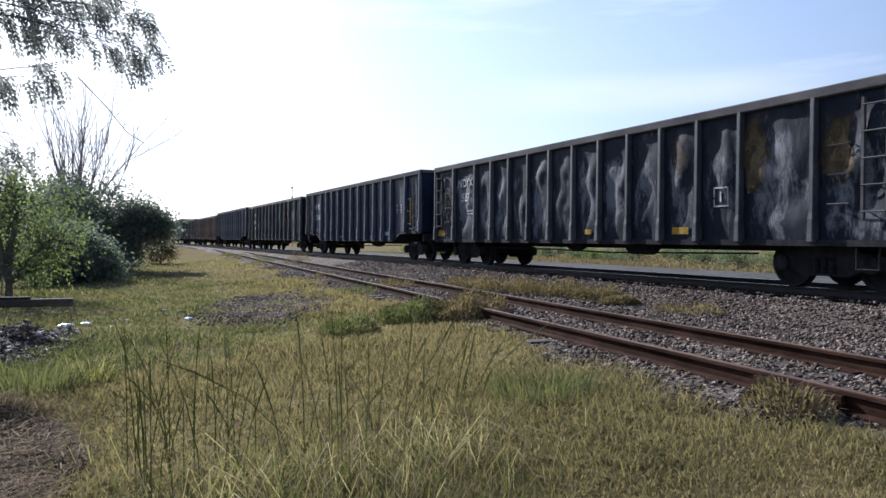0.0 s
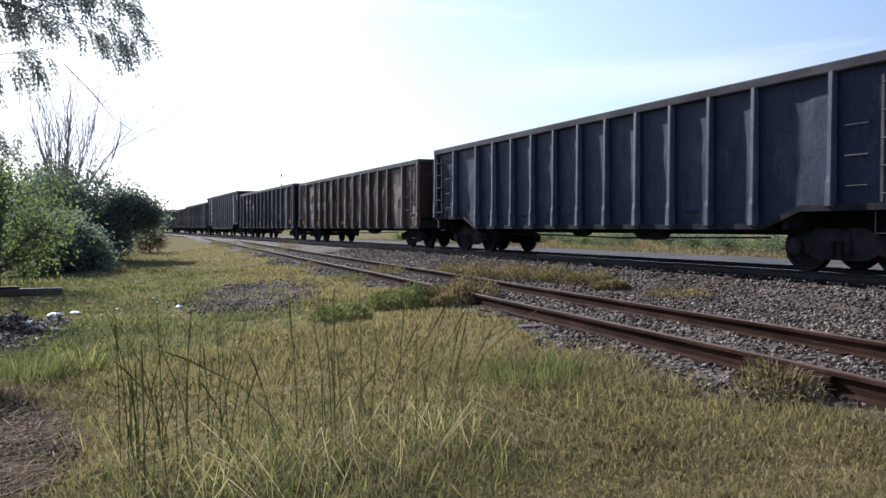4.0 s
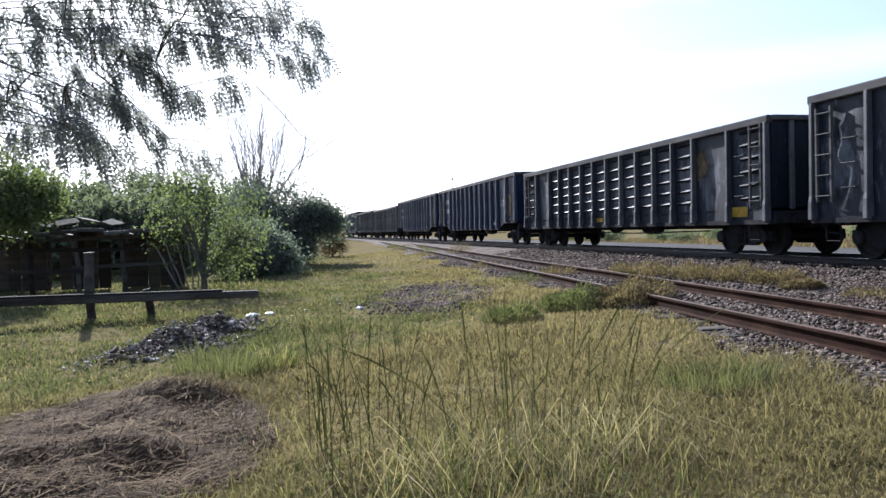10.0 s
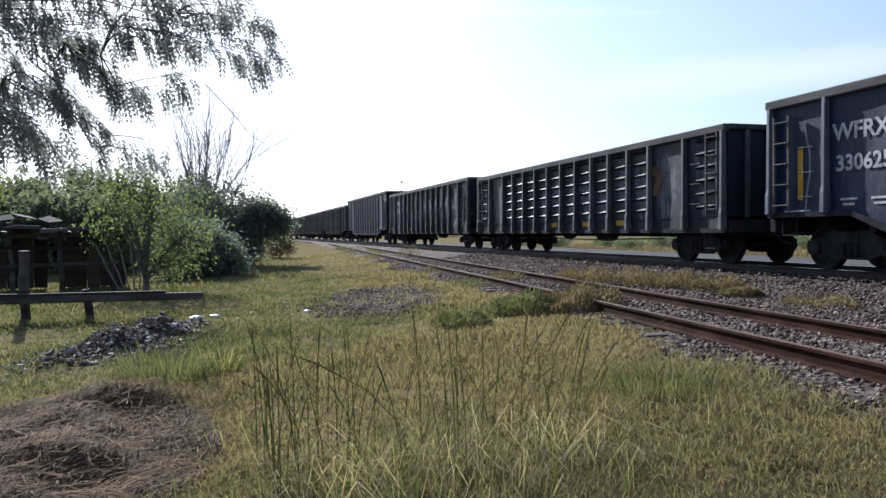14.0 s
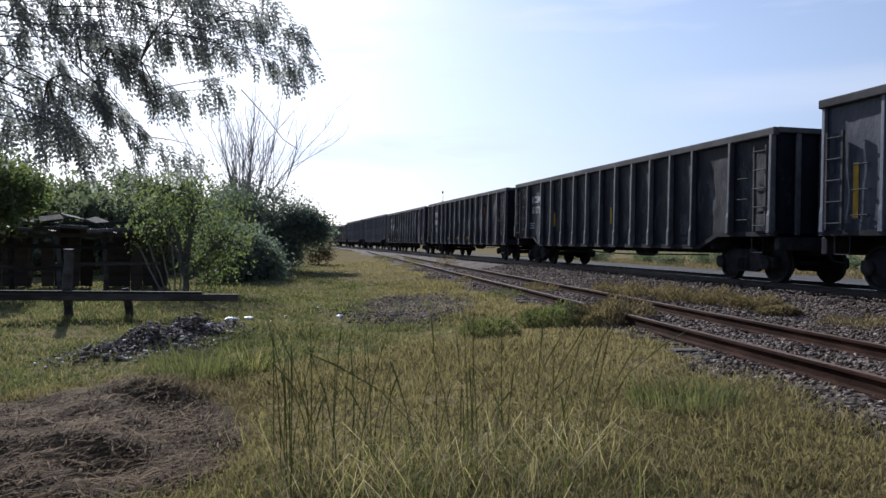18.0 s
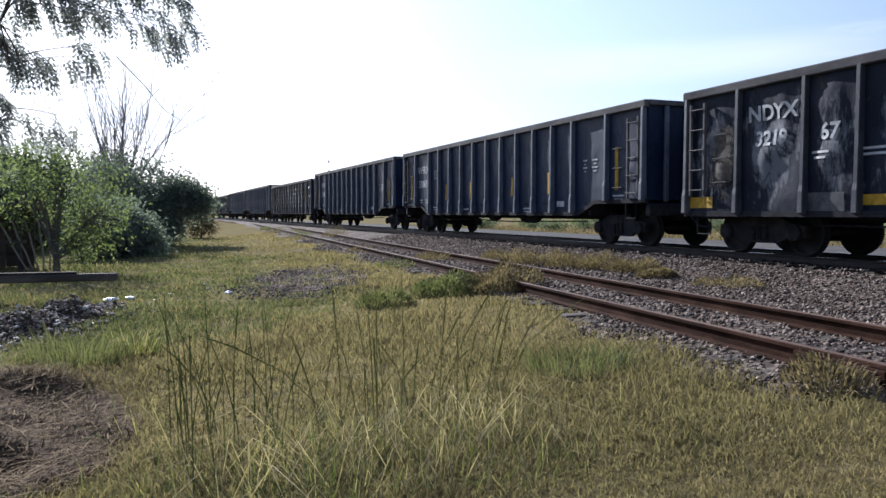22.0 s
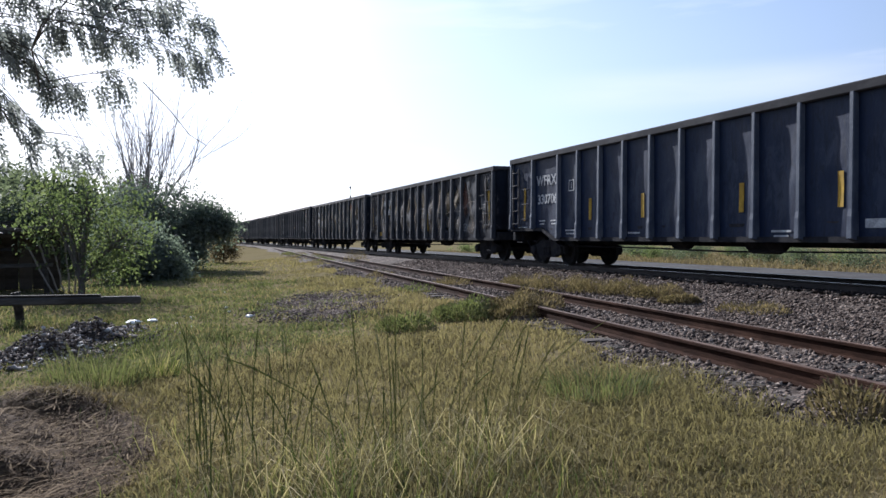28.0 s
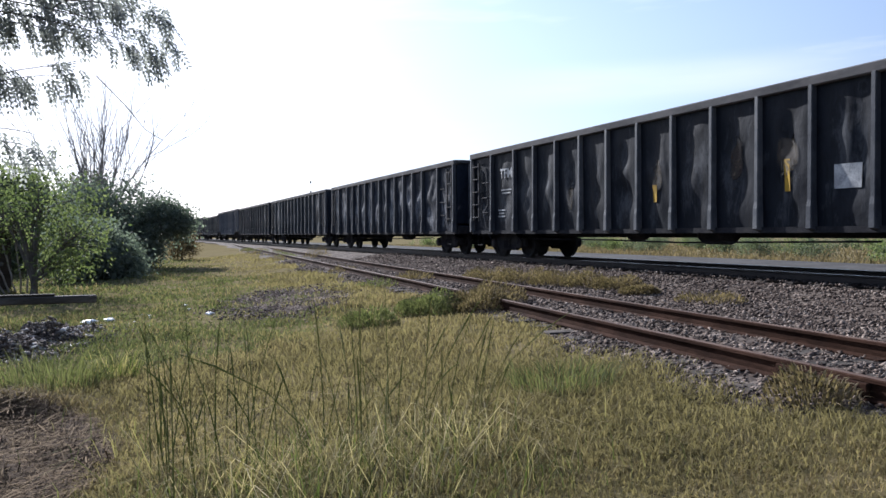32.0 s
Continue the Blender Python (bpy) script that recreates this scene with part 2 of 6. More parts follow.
M_BARK = material("bark", plain_steps((0.05, 0.042, 0.035), (0.11, 0.095, 0.08), (0.17, 0.15, 0.13)), scale=6, rough=0.95, bump=0.8, bump_scale=30, stretch=(1, 1, 0.25), spec=0.2)
M_DEADWOOD = material("dead_wood", plain_steps((0.18, 0.16, 0.148), (0.32, 0.29, 0.27)), scale=4, rough=0.95, spec=0.2)
M_WOOD = material("weathered_wood", plain_steps((0.02, 0.017, 0.015), (0.05, 0.044, 0.039), (0.10, 0.09, 0.082)), scale=5, rough=0.9, bump=0.6, bump_scale=30, stretch=(0.2, 1, 1), spec=0.25, random_ob=0.4)
M_TIN = material("old_tin", plain_steps((0.045, 0.04, 0.037), (0.08, 0.075, 0.07), (0.13, 0.124, 0.118)), scale=2, rough=0.75, metal=0.2, random_ob=0.4, spec=0.2)
M_TIE = material("old_sleeper", plain_steps((0.03, 0.025, 0.021), (0.056, 0.046, 0.039), (0.092, 0.077, 0.065)), scale=4, rough=0.95, bump=0.8, bump_scale=25, stretch=(0.25, 1, 1), random_ob=0.4, spec=0.2)
M_RUST = material("rusty_rail", plain_steps((0.015, 0.0075, 0.0055), (0.030, 0.015, 0.010), (0.055, 0.029, 0.02)), scale=5, rough=0.95, bump=0.3, bump_scale=60, stretch=(1, 0.3, 1), spec=0.05)
M_RAILTOP = material("worn_rail", plain_steps((0.055, 0.032, 0.024), (0.105, 0.066, 0.05)), scale=4, rough=0.8, metal=0.1, spec=0.2, stretch=(1, 0.2, 1))
M_MAINRAIL = material("main_rail", plain_steps((0.015, 0.012, 0.012), (0.035, 0.028, 0.026)), scale=5, rough=0.6, metal=0.5)
M_SHINE = material("polished_rail", plain_steps((0.45, 0.44, 0.43), (0.6, 0.59, 0.58)), scale=4, rough=0.25, metal=0.9, stretch=(1, 0.2, 1))
M_RUBBLE = material("dark_rubble", plain_steps((0.045, 0.038, 0.036), (0.11, 0.09, 0.08), (0.19, 0.16, 0.14), (0.5, 0.48, 0.46), lo=0.1, hi=1.0), scale=3, rough=0.95, island=0.9, spec=0.08)
M_WHITE = material("white_plastic", plain_steps((0.62, 0.61, 0.59), (0.8, 0.79, 0.77)), scale=5, rough=0.5)
M_SOIL = material("bare_soil", plain_steps((0.042, 0.027, 0.018), (0.075, 0.051, 0.034), (0.115, 0.083, 0.058)), scale=1.5, rough=0.95, bump=0.8, bump_scale=15, spec=0.1)


def paint(name, base, stain, light, seed, scuff_lit=0.5, rough=0.55, tints=(), gloss=0.22, depth=1.0):
    """Old car paint: dark coat, long runs of rust and dust down the sheet, pale scuffs and painted sunlight on the
    dents.
    """
    base, stain, light = ([v * depth for v in c] for c in (base, stain, light))
    m = bpy.data.materials.new(name)
    m.use_nodes = True
    nt = m.node_tree
    b = nt.nodes["Principled BSDF"]
    b.inputs["Roughness"].default_value = rough
    b.inputs["Specular IOR Level"].default_value = gloss
    co = nt.nodes.new("ShaderNodeTexCoord")

    def noise_at(scale, size, shift, detail=5.0, rgh=0.6, dist=0.0):
        mp = nt.nodes.new("ShaderNodeMapping")
        mp.inputs["Scale"].default_value, mp.inputs["Location"].default_value = size, (shift, shift * 0.7, shift * 1.3)
        n = node(nt, "ShaderNodeTexNoise", Scale=scale, Detail=detail, Roughness=rgh, Distortion=dist)
        nt.links.new(co.outputs["Object"], mp.inputs["Vector"])
        nt.links.new(mp.outputs["Vector"], n.inputs["Vector"])
        return n.outputs["Fac"]

    def mixed(a, colour, fac, lo, hi, top=1.0):
        r = nt.nodes.new("ShaderNodeMapRange")
        r.inputs["From Min"].default_value, r.inputs["From Max"].default_value, r.inputs["To Max"].default_value = lo, hi, top
        nt.links.new(fac, r.inputs["Value"])
        x = nt.nodes.new("ShaderNodeMix")
        x.data_type = "RGBA"
        nt.links.new(r.outputs["Result"], x.inputs["Factor"])
        if a is None:
            x.inputs["A"].default_value = (*base, 1)
        else:
            nt.links.new(a, x.inputs["A"])
        x.inputs["B"].default_value = (*colour, 1)
        return x.outputs["Result"]

    c = mixed(None, stain, noise_at(1.6, (1, 1, 0.25), seed), 0.42, 0.75, 0.8)
    c = mixed(c, [v * 0.5 for v in base], noise_at(5, (1, 2.2, 0.2), seed + 3), 0.5, 0.7, 0.8)
    for i, (colour, lo) in enumerate(tints):
        c = mixed(c, colour, noise_at(1.5, (1, 1.2, 0.55), seed + 20 + 7 * i, 8.0, 0.7, 0.3), lo, lo + 0.12, 0.8)
    # pale mid-bay patches: worn paint, and sunlight on the dents as colour
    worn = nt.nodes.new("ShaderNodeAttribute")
    worn.attribute_name = "wear_lit"
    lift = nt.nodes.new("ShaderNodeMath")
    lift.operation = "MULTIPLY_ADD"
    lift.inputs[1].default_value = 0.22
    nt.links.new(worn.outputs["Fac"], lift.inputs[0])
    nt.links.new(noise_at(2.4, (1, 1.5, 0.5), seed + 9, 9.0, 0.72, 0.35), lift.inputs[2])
    c = mixed(c, light, lift.outputs[0], 0.585, 0.70, scuff_lit)
    c = mixed(c, [v * 0.6 for v in base], noise_at(4.5, (1, 1.3, 0.6), seed + 40, 8.0, 0.75, 0.6), 0.52, 0.6, 0.75)
    nt.links.new(c, b.inputs["Base Color"])
    bp = node(nt, "ShaderNodeBump", Strength=0.35, Distance=0.02)
    nt.links.new(noise_at(9, (1, 1, 0.6), seed + 5), bp.inputs["Height"])
    nt.links.new(bp.outputs["Normal"], b.inputs["Normal"])
    return m


# Dark sheets are near black: the shade between the posts is in the colour.
P_BLACK = paint("shaded_black_paint", (0.005, 0.0075, 0.014), (0.010, 0.0135, 0.022), (0.075, 0.083, 0.098), 1.0, 0.7, depth=1.5)
P_BLACK2 = paint("shaded_inky_paint", (0.005, 0.007, 0.0125), (0.0115, 0.0135, 0.0195), (0.055, 0.06, 0.07), 14.0, 0.6, gloss=0.12, depth=1.0)
P_BLUE = paint("shaded_blue_paint", (0.005, 0.0115, 0.034), (0.010, 0.019, 0.044), (0.036, 0.048, 0.075), 5.0, 0.35, 0.5, gloss=0.2, depth=1.15)
P_NAVY = paint("shaded_smooth_paint", (0.005, 0.0085, 0.019), (0.010, 0.015, 0.028), (0.034, 0.042, 0.056), 8.0, 0.35, 0.45, gloss=0.25, depth=1.7)
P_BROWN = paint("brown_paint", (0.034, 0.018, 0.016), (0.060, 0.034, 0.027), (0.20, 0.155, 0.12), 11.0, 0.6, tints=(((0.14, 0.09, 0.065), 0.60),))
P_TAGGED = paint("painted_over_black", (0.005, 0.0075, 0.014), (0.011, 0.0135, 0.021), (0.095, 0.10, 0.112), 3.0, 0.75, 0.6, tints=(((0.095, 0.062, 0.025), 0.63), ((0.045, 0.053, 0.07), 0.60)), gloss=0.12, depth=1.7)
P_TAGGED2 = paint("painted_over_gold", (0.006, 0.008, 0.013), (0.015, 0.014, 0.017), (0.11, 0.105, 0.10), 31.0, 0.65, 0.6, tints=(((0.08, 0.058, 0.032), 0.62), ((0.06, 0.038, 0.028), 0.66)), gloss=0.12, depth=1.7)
M_IRON = material("dirty_iron", plain_steps((0.014, 0.014, 0.017), (0.024, 0.024, 0.028), (0.04, 0.038, 0.038)), scale=4, rough=0.9, bump=0.3, spec=0.1)
M_WHEEL = material("wheel_steel", plain_steps((0.016, 0.016, 0.018), (0.035, 0.034, 0.034)), scale=5, rough=0.8, metal=0.2, spec=0.15)
# Posts and chord are paler than the sheets: grazing sun put into their colour.
M_POST = material("lit_post_paint", plain_steps((0.034, 0.038, 0.048), (0.066, 0.070, 0.080), (0.115, 0.117, 0.123)), scale=2.2, rough=0.6, stretch=(1, 1, 0.5), random_ob=0.35, bump=0.2, spec=0.25)
M_POST_BLUE = material("lit_blue_post_paint", plain_steps((0.045, 0.056, 0.085), (0.08, 0.095, 0.125), (0.125, 0.135, 0.16)), scale=2.2, rough=0.58, stretch=(1, 1, 0.5), random_ob=0.3, bump=0.2, spec=0.25)
M_POST_BROWN = material("lit_brown_post_paint", plain_steps((0.06, 0.034, 0.027), (0.11, 0.07, 0.052), (0.15, 0.11, 0.09)), scale=2.2, rough=0.6, stretch=(1, 1, 0.5), random_ob=0.3, bump=0.2)
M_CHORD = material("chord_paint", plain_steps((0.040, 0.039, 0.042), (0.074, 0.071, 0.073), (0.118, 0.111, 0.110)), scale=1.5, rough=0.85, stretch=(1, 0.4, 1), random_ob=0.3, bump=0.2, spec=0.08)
M_GREYPATCH = material("grey_repaint", plain_steps((0.035, 0.037, 0.042), (0.068, 0.070, 0.075), (0.105, 0.106, 0.11)), scale=2.0, rough=0.65, fine=0.5, spec=0.2)
M_YELLOW = material("yellow_strip", plain_steps((0.25, 0.15, 0.015), (0.46, 0.28, 0.025)), scale=6, rough=0.6, fine=0.6, spec=0.2)
M_LETTER = material("white_lettering", plain_steps((0.22, 0.225, 0.235), (0.5, 0.505, 0.51)), scale=5, rough=0.7, fine=0.6, spec=0.2)


def sprayed(name, stops, fade=0.8):
    """Old spray paint whose rim is worn away unevenly."""
    m = material(name, stops, scale=2.4, rough=0.7, stretch=(1, 1, 0.6), fine=0.7, spec=0.2)
    nt = m.node_tree
    co = nt.nodes.new("ShaderNodeTexCoord")
    off = nt.nodes.new("ShaderNodeVectorMath")
    off.operation = "DISTANCE"
    flat = nt.nodes.new("ShaderNodeMapping")
    flat.inputs["Scale"].default_value, flat.inputs["Location"].default_value = (0, 1, 1), (0.5, 0, 0)
    nt.links.new(co.outputs["Generated"], flat.inputs["Vector"])
    nt.links.new(flat.outputs["Vector"], off.inputs[0])
    off.inputs[1].default_value = (0.5, 0.5, 0.5)
    n = node(nt, "ShaderNodeTexNoise", Scale=3.2, Detail=7.0, Roughness=0.65)
    each = nt.nodes.new("ShaderNodeObjectInfo")
    shift = nt.nodes.new("ShaderNodeVectorMath")
    shift.operation = "MULTIPLY_ADD"
    shift.inputs[1].default_value = (31, 17, 23)
    nt.links.new(each.outputs["Random"], shift.inputs[0])
    nt.links.new(co.outputs["Object"], shift.inputs[2])
    nt.links.new(shift.outputs["Vector"], n.inputs["Vector"])
    less = nt.nodes.new("ShaderNodeMath")
    less.operation = "MULTIPLY_ADD"
    less.inputs[1].default_value = -0.9
    nt.links.new(off.outputs["Value"], less.inputs[0])
    nt.links.new(n.outputs["Fac"], less.inputs[2])
    r = nt.nodes.new("ShaderNodeMapRange")
    r.inputs["From Min"].default_value, r.inputs["From Max"].default_value, r.inputs["To Max"].default_value = 0.10, 0.32, fade
    nt.links.new(less.outputs[0], r.inputs["Value"])
    nt.links.new(r.outputs["Result"], nt.nodes["Principled BSDF"].inputs["Alpha"])
    return m


M_CREAM = sprayed("cream_tag", plain_steps((0.03, 0.022, 0.019), (0.12, 0.10, 0.08), (0.19, 0.172, 0.15)), 0.6)
M_RED = sprayed("orange_tag", plain_steps((0.05, 0.028, 0.02), (0.20, 0.08, 0.04)))
M_TAGGREEN = sprayed("green_tag", plain_steps((0.03, 0.04, 0.022), (0.12, 0.135, 0.065)))
M_RUSTTAG = sprayed("rust_tag", plain_steps((0.02, 0.02, 0.024), (0.055, 0.042, 0.034), (0.10, 0.075, 0.056)))
M_PALETAG = sprayed("pale_tag", plain_steps((0.08, 0.055, 0.045), (0.27, 0.22, 0.18), (0.38, 0.33, 0.28)))
M_WAVE = material("pale_spray_line", plain_steps((0.09, 0.088, 0.085), (0.27, 0.255, 0.235)), scale=5, rough=0.7, fine=0.8, spec=0.2)
M_REDBROWN = sprayed("red_brown_tag", plain_steps((0.03, 0.02, 0.018), (0.10, 0.042, 0.028), (0.15, 0.07, 0.048)), 0.85)
M_GOLDTAG = sprayed("gold_tag", plain_steps((0.025, 0.019, 0.014), (0.10, 0.068, 0.033), (0.17, 0.125, 0.07)), 0.8)


# ---- mesh helpers ----
class Shape:
    def __init__(self):
        self.v, self.f = [], []

    def add(self, verts, faces):
        n = len(self.v)
        self.v += [tuple(p) for p in verts]
        self.f += [tuple(i + n for i in f) for f in faces]
        return self

    def box(self, x0, x1, y0, y1, z0, z1, cut=0.0):
        """A box, its long edges chamfered by cut."""
        if not cut:
            return self.add([(x, y, z) for x in (x0, x1) for y in (y0, y1) for z in (z0, z1)],
                            [(0, 1, 3, 2), (4, 6, 7, 5), (0, 4, 5, 1), (2, 3, 7, 6), (0, 2, 6, 4), (1, 5, 7, 3)])
        c = cut
        ring = [(x0 + c, z0), (x1 - c, z0), (x1, z0 + c), (x1, z1 - c), (x1 - c, z1), (x0 + c, z1), (x0, z1 - c), (x0, z0 + c)]
        inner = [(x0 + 2 * c, z0 + c), (x1 - 2 * c, z0 + c), (x1 - c, z0 + 2 * c), (x1 - c, z1 - 2 * c), (x1 - 2 * c, z1 - c), (x0 + 2 * c, z1 - c), (x0 + c, z1 - 2 * c), (x0 + c, z0 + 2 * c)]
        vs = [(x, y0, z) for x, z in inner] + [(x, y0 + c, z) for x, z in ring] + [(x, y1 - c, z) for x, z in ring] + [(x, y1, z) for x, z in inner]
        fs = [tuple(range(8)), tuple(range(31, 23, -1))]
        for r in range(3):
            for i in range(8):
                j = (i + 1) % 8
                fs.append((r * 8 + i, r * 8 + 8 + i, r * 8 + 8 + j, r * 8 + j))
        return self.add(vs, fs)

    def tube(self, points, radii, sides=6):
        """A round bar along points."""
        pts = [Vector(p) for p in points]
        n = len(pts)
        vs, fs = [], []
        for i, p in enumerate(pts):
            d = (pts[min(i + 1, n - 1)] - pts[max(i - 1, 0)]).normalized()
            a = d.orthogonal().normalized() if abs(d.z) < 0.9 else Vector((1, 0, 0)).cross(d).normalized()
            if abs(d.z) < 0.9:
                a = Vector((0, 0, 1)).cross(d).normalized()
            b = d.cross(a)
            r = radii[i] if hasattr(radii, "__len__") else radii
            vs += [p + r * (math.cos(2 * math.pi * k / sides) * a + math.sin(2 * math.pi * k / sides) * b) for k in range(sides)]
        for i in range(n - 1):
            for k in range(sides):
                fs.append((i * sides + k, i * sides + (k + 1) % sides, (i + 1) * sides + (k + 1) % sides, (i + 1) * sides + k))
        fs += [tuple(range(sides - 1, -1, -1)), tuple((n - 1) * sides + k for k in range(sides))]
        return self.add(vs, fs)

    def disc(self, centre, axis_x, profile, sides=24):
        """A body turned about the x axis: profile of (x, radius)."""
        cx, cy, cz = centre
        vs, fs = [], []
        for x, r in profile:
            vs += [(cx + axis_x * x, cy + r * math.cos(2 * math.pi * k / sides), cz + r * math.sin(2 * math.pi * k / sides)) for k in range(sides)]
        for i in range(len(profile) - 1):
            for k in range(sides):
                fs.append((i * sides + k, i * sides + (k + 1) % sides, (i + 1) * sides + (k + 1) % sides, (i + 1) * sides + k))
        fs += [tuple(range(sides)), tuple((len(profile) - 1) * sides + k for k in range(sides - 1, -1, -1))]
        return self.add(vs, fs)

    def prism(self, outline, y0, y1):
        """An outline in x, z drawn along y."""
        n = len(outline)
        vs = [(x, y0, z) for x, z in outline] + [(x, y1, z) for x, z in outline]
        fs = [(i, i + n, (i + 1) % n + n, (i + 1) % n) for i in range(n)] + [tuple(range(n)), tuple(range(2 * n - 1, n - 1, -1))]
        return self.add(vs, fs)

    def mesh(self, name, smooth=False):
        me = bpy.data.meshes.new(name)
        me.from_pydata(self.v, [], self.f)
        if smooth:
            me.polygons.foreach_set("use_smooth", [True] * len(me.polygons))
        bm = bmesh.new()
        bm.from_mesh(me)
        bmesh.ops.recalc_face_normals(bm, faces=bm.faces)
        bm.to_mesh(me)
        bm.free()
        return me


def big_mesh(name, verts, faces, smooth=False):
    """A mesh from arrays of points and equal-sided faces."""
    verts, faces = np.asarray(verts, dtype=np.float32), np.asarray(faces, dtype=np.int32)
    me = bpy.data.meshes.new(name)
    n, k = faces.shape
    me.vertices.add(len(verts))
    me.vertices.foreach_set("co", verts.ravel())
    me.loops.add(n * k)
    me.loops.foreach_set("vertex_index", faces.ravel())
    me.polygons.add(n)
    me.polygons.foreach_set("loop_start", np.arange(0, n * k, k, dtype=np.int32))
    if smooth:
        me.polygons.foreach_set("use_smooth", np.ones(n, dtype=bool))
    me.update(calc_edges=True)
    return me


def part(name, shape, mat, parent=None, label="", at=None, smooth=False):
    me = shape if isinstance(shape, bpy.types.Mesh) else shape.mesh(name, smooth)
    if not me.materials:
        me.materials.append(mat)
    ob = new(name, me)
    if parent is not None:
        ob.parent = parent
    if at is not None:
        ob.matrix_basis = at
    return tagged(ob, label=label)


def empty(name, m=None):
    ob = new(name)
    ob.empty_display_size = 0.2
    if m is not None:
        ob.matrix_basis = m
    return ob


rng = np.random.default_rng(7)

# ---- the lie of the land ----
TRACK_X, RAIL_Z, SIDE_Z = 12.85, 0.625, 0.41      # main line's middle, heads of its rails and of the siding's


def siding_x(y):
    """The siding's middle: it bends a little at 12 m and then runs straight to the points."""
    y = np.asarray(y, dtype=float)
    k = np.clip((y - 10.0) / 6.0, 0, 1)
    out = np.clip((y - 9.0) / 9.0, 0, 1)
    return 5.15 + 0.17 * (1 - out * out * (3 - 2 * out)) + 0.105 * y - 0.033 * np.where(y > 16, y - 13.0, 3.0 * k * k)


def smooth_step(a, b, x):
    t = np.clip((np.asarray(x, dtype=float) - a) / (b - a), 0, 1)
    return t * t * (3 - 2 * t)


def waves(x, y):
    return 0.035 * np.sin(1.3 * x + 0.4 * y) * np.sin(0.9 * y - 0.3 * x) + 0.02 * np.sin(3.1 * x + 1.0) * np.sin(2.7 * y)


def land(x, y):
    x, y = np.asarray(x, dtype=float), np.asarray(y, dtype=float)
    edge = siding_x(np.clip(y, -40, 95))
    z = 0.19 * smooth_step(edge - 5.0, edge - 1.2, x)
    z = z - 0.18 * smooth_step(20.0, 30.0, x)
    return z + waves(x, y) * (1 - smooth_step(edge - 2.0, edge - 1.0, x)) * smooth_step(0.5, 3.0, np.hypot(x, y))


def build_ground():
    def axis(lo, hi, mid_lo, mid_hi, step):
        a = list(np.arange(mid_lo, mid_hi, step))
        d, v = step, mid_hi
        while v < hi:
            a.append(v)
            d *= 1.25
            v += d
        a.append(hi)
        d, v = step * 1.25, mid_lo - step
        while v > lo:
            a.insert(0, v)
            d *= 1.25
            v -= d
        a.insert(0, lo)
        return np.array(a)

    xs, ys = axis(-1500, 1500, -8, 20, 0.25), axis(-800, 2500, -2, 40, 0.25)
    gx, gy = np.meshgrid(xs, ys)
    gz = land(gx, gy)
    nx, ny = len(xs), len(ys)
    i = (np.arange(ny - 1)[:, None] * nx + np.arange(nx - 1)[None, :]).ravel()
    ground = part("ground", big_mesh("ground", np.stack([gx, gy, gz], -1).reshape(-1, 3), np.stack([i, i + 1, i + nx + 1, i + nx], -1), True), M_GROUND)
    tagged(ground, "dry grassy field with patches of bare soil", "ground", kind="structure")


build_ground()


def build_ballast():
    ys = np.concatenate([np.arange(-470, -30, 10.0), np.arange(-30, 40, 0.4), np.arange(40, 720, 5.0)])
    vs, fs = [], []
    us = np.linspace(0, 1, 60)
    for y in ys:
        xs = float(siding_x(min(max(y, -30), 95)))
        left = xs - 1.6 + 0.25 * math.sin(0.9 * y) + 0.12 * math.sin(2.3 * y + 1)
        right = TRACK_X + 3.6
        for u in us:
            x = left + (right - left) * u
            z = 0.18 + 0.055 * float(smooth_step(left, left + 0.7, x)) - 0.06 * float(smooth_step(left + 0.12, left, x))
            z += 0.185 * float(smooth_step(TRACK_X - 3.0, TRACK_X - 1.7, x)) - 0.16 * float(smooth_step(TRACK_X + 1.7, TRACK_X + 3.4, x))
            z += 0.012 * math.sin(5 * x + 2.0 * y) * math.sin(4.1 * y - x)
            vs.append((x, y, z))
    n = len(us)
    i = (np.arange(len(ys) - 1)[:, None] * n + np.arange(n - 1)[None, :]).ravel()
    bed = part("ballast", big_mesh("ballast", vs, np.stack([i, i + 1, i + n + 1, i + n], -1), True), M_BALLAST)
    tagged(bed, "grey crushed-stone ballast bed under the tracks", "ballast", kind="structure")
    sh = Shape()
    n = 46
    for k in range(n):
        y0, y1 = -90 + k * 11.0, -90 + (k + 1) * 11.0
        sh.add([(17.2, y0, 0.335), (21.6, y0, 0.335), (21.6, y1, 0.335), (17.2, y1, 0.335)], [(0, 1, 2, 3)])
        sh.add([(17.2, y0, 0.335), (17.2, y1, 0.335), (16.6, y1, 0.22), (16.6, y0, 0.22)], [(0, 1, 2, 3)])
        sh.add([(21.6, y0, 0.335), (21.6, y1, 0.335), (22.4, y1, 0.2), (22.4, y0, 0.2)], [(3, 2, 1, 0)])
    road = part("road", sh, M_ROAD)
    tagged(road, "pale gravel service road beyond the train", "road", kind="structure")


build_ballast()


def bed_z(x, y):
    """Height of the ballast or the land at x, y."""
    left = float(siding_x(min(y, 95))) - 1.6 + 0.25 * math.sin(0.9 * y) + 0.12 * math.sin(2.3 * y + 1)
    if x < left:
        return float(land(x, y))
    z = 0.18 + 0.055 * float(smooth_step(left, left + 0.7, x)) - 0.06 * float(smooth_step(left + 0.12, left, x))
    return z + 0.185 * float(smooth_step(TRACK_X - 3.0, TRACK_X - 1.7, x)) - 0.16 * float(smooth_step(TRACK_X + 1.7, TRACK_X + 3.4, x))


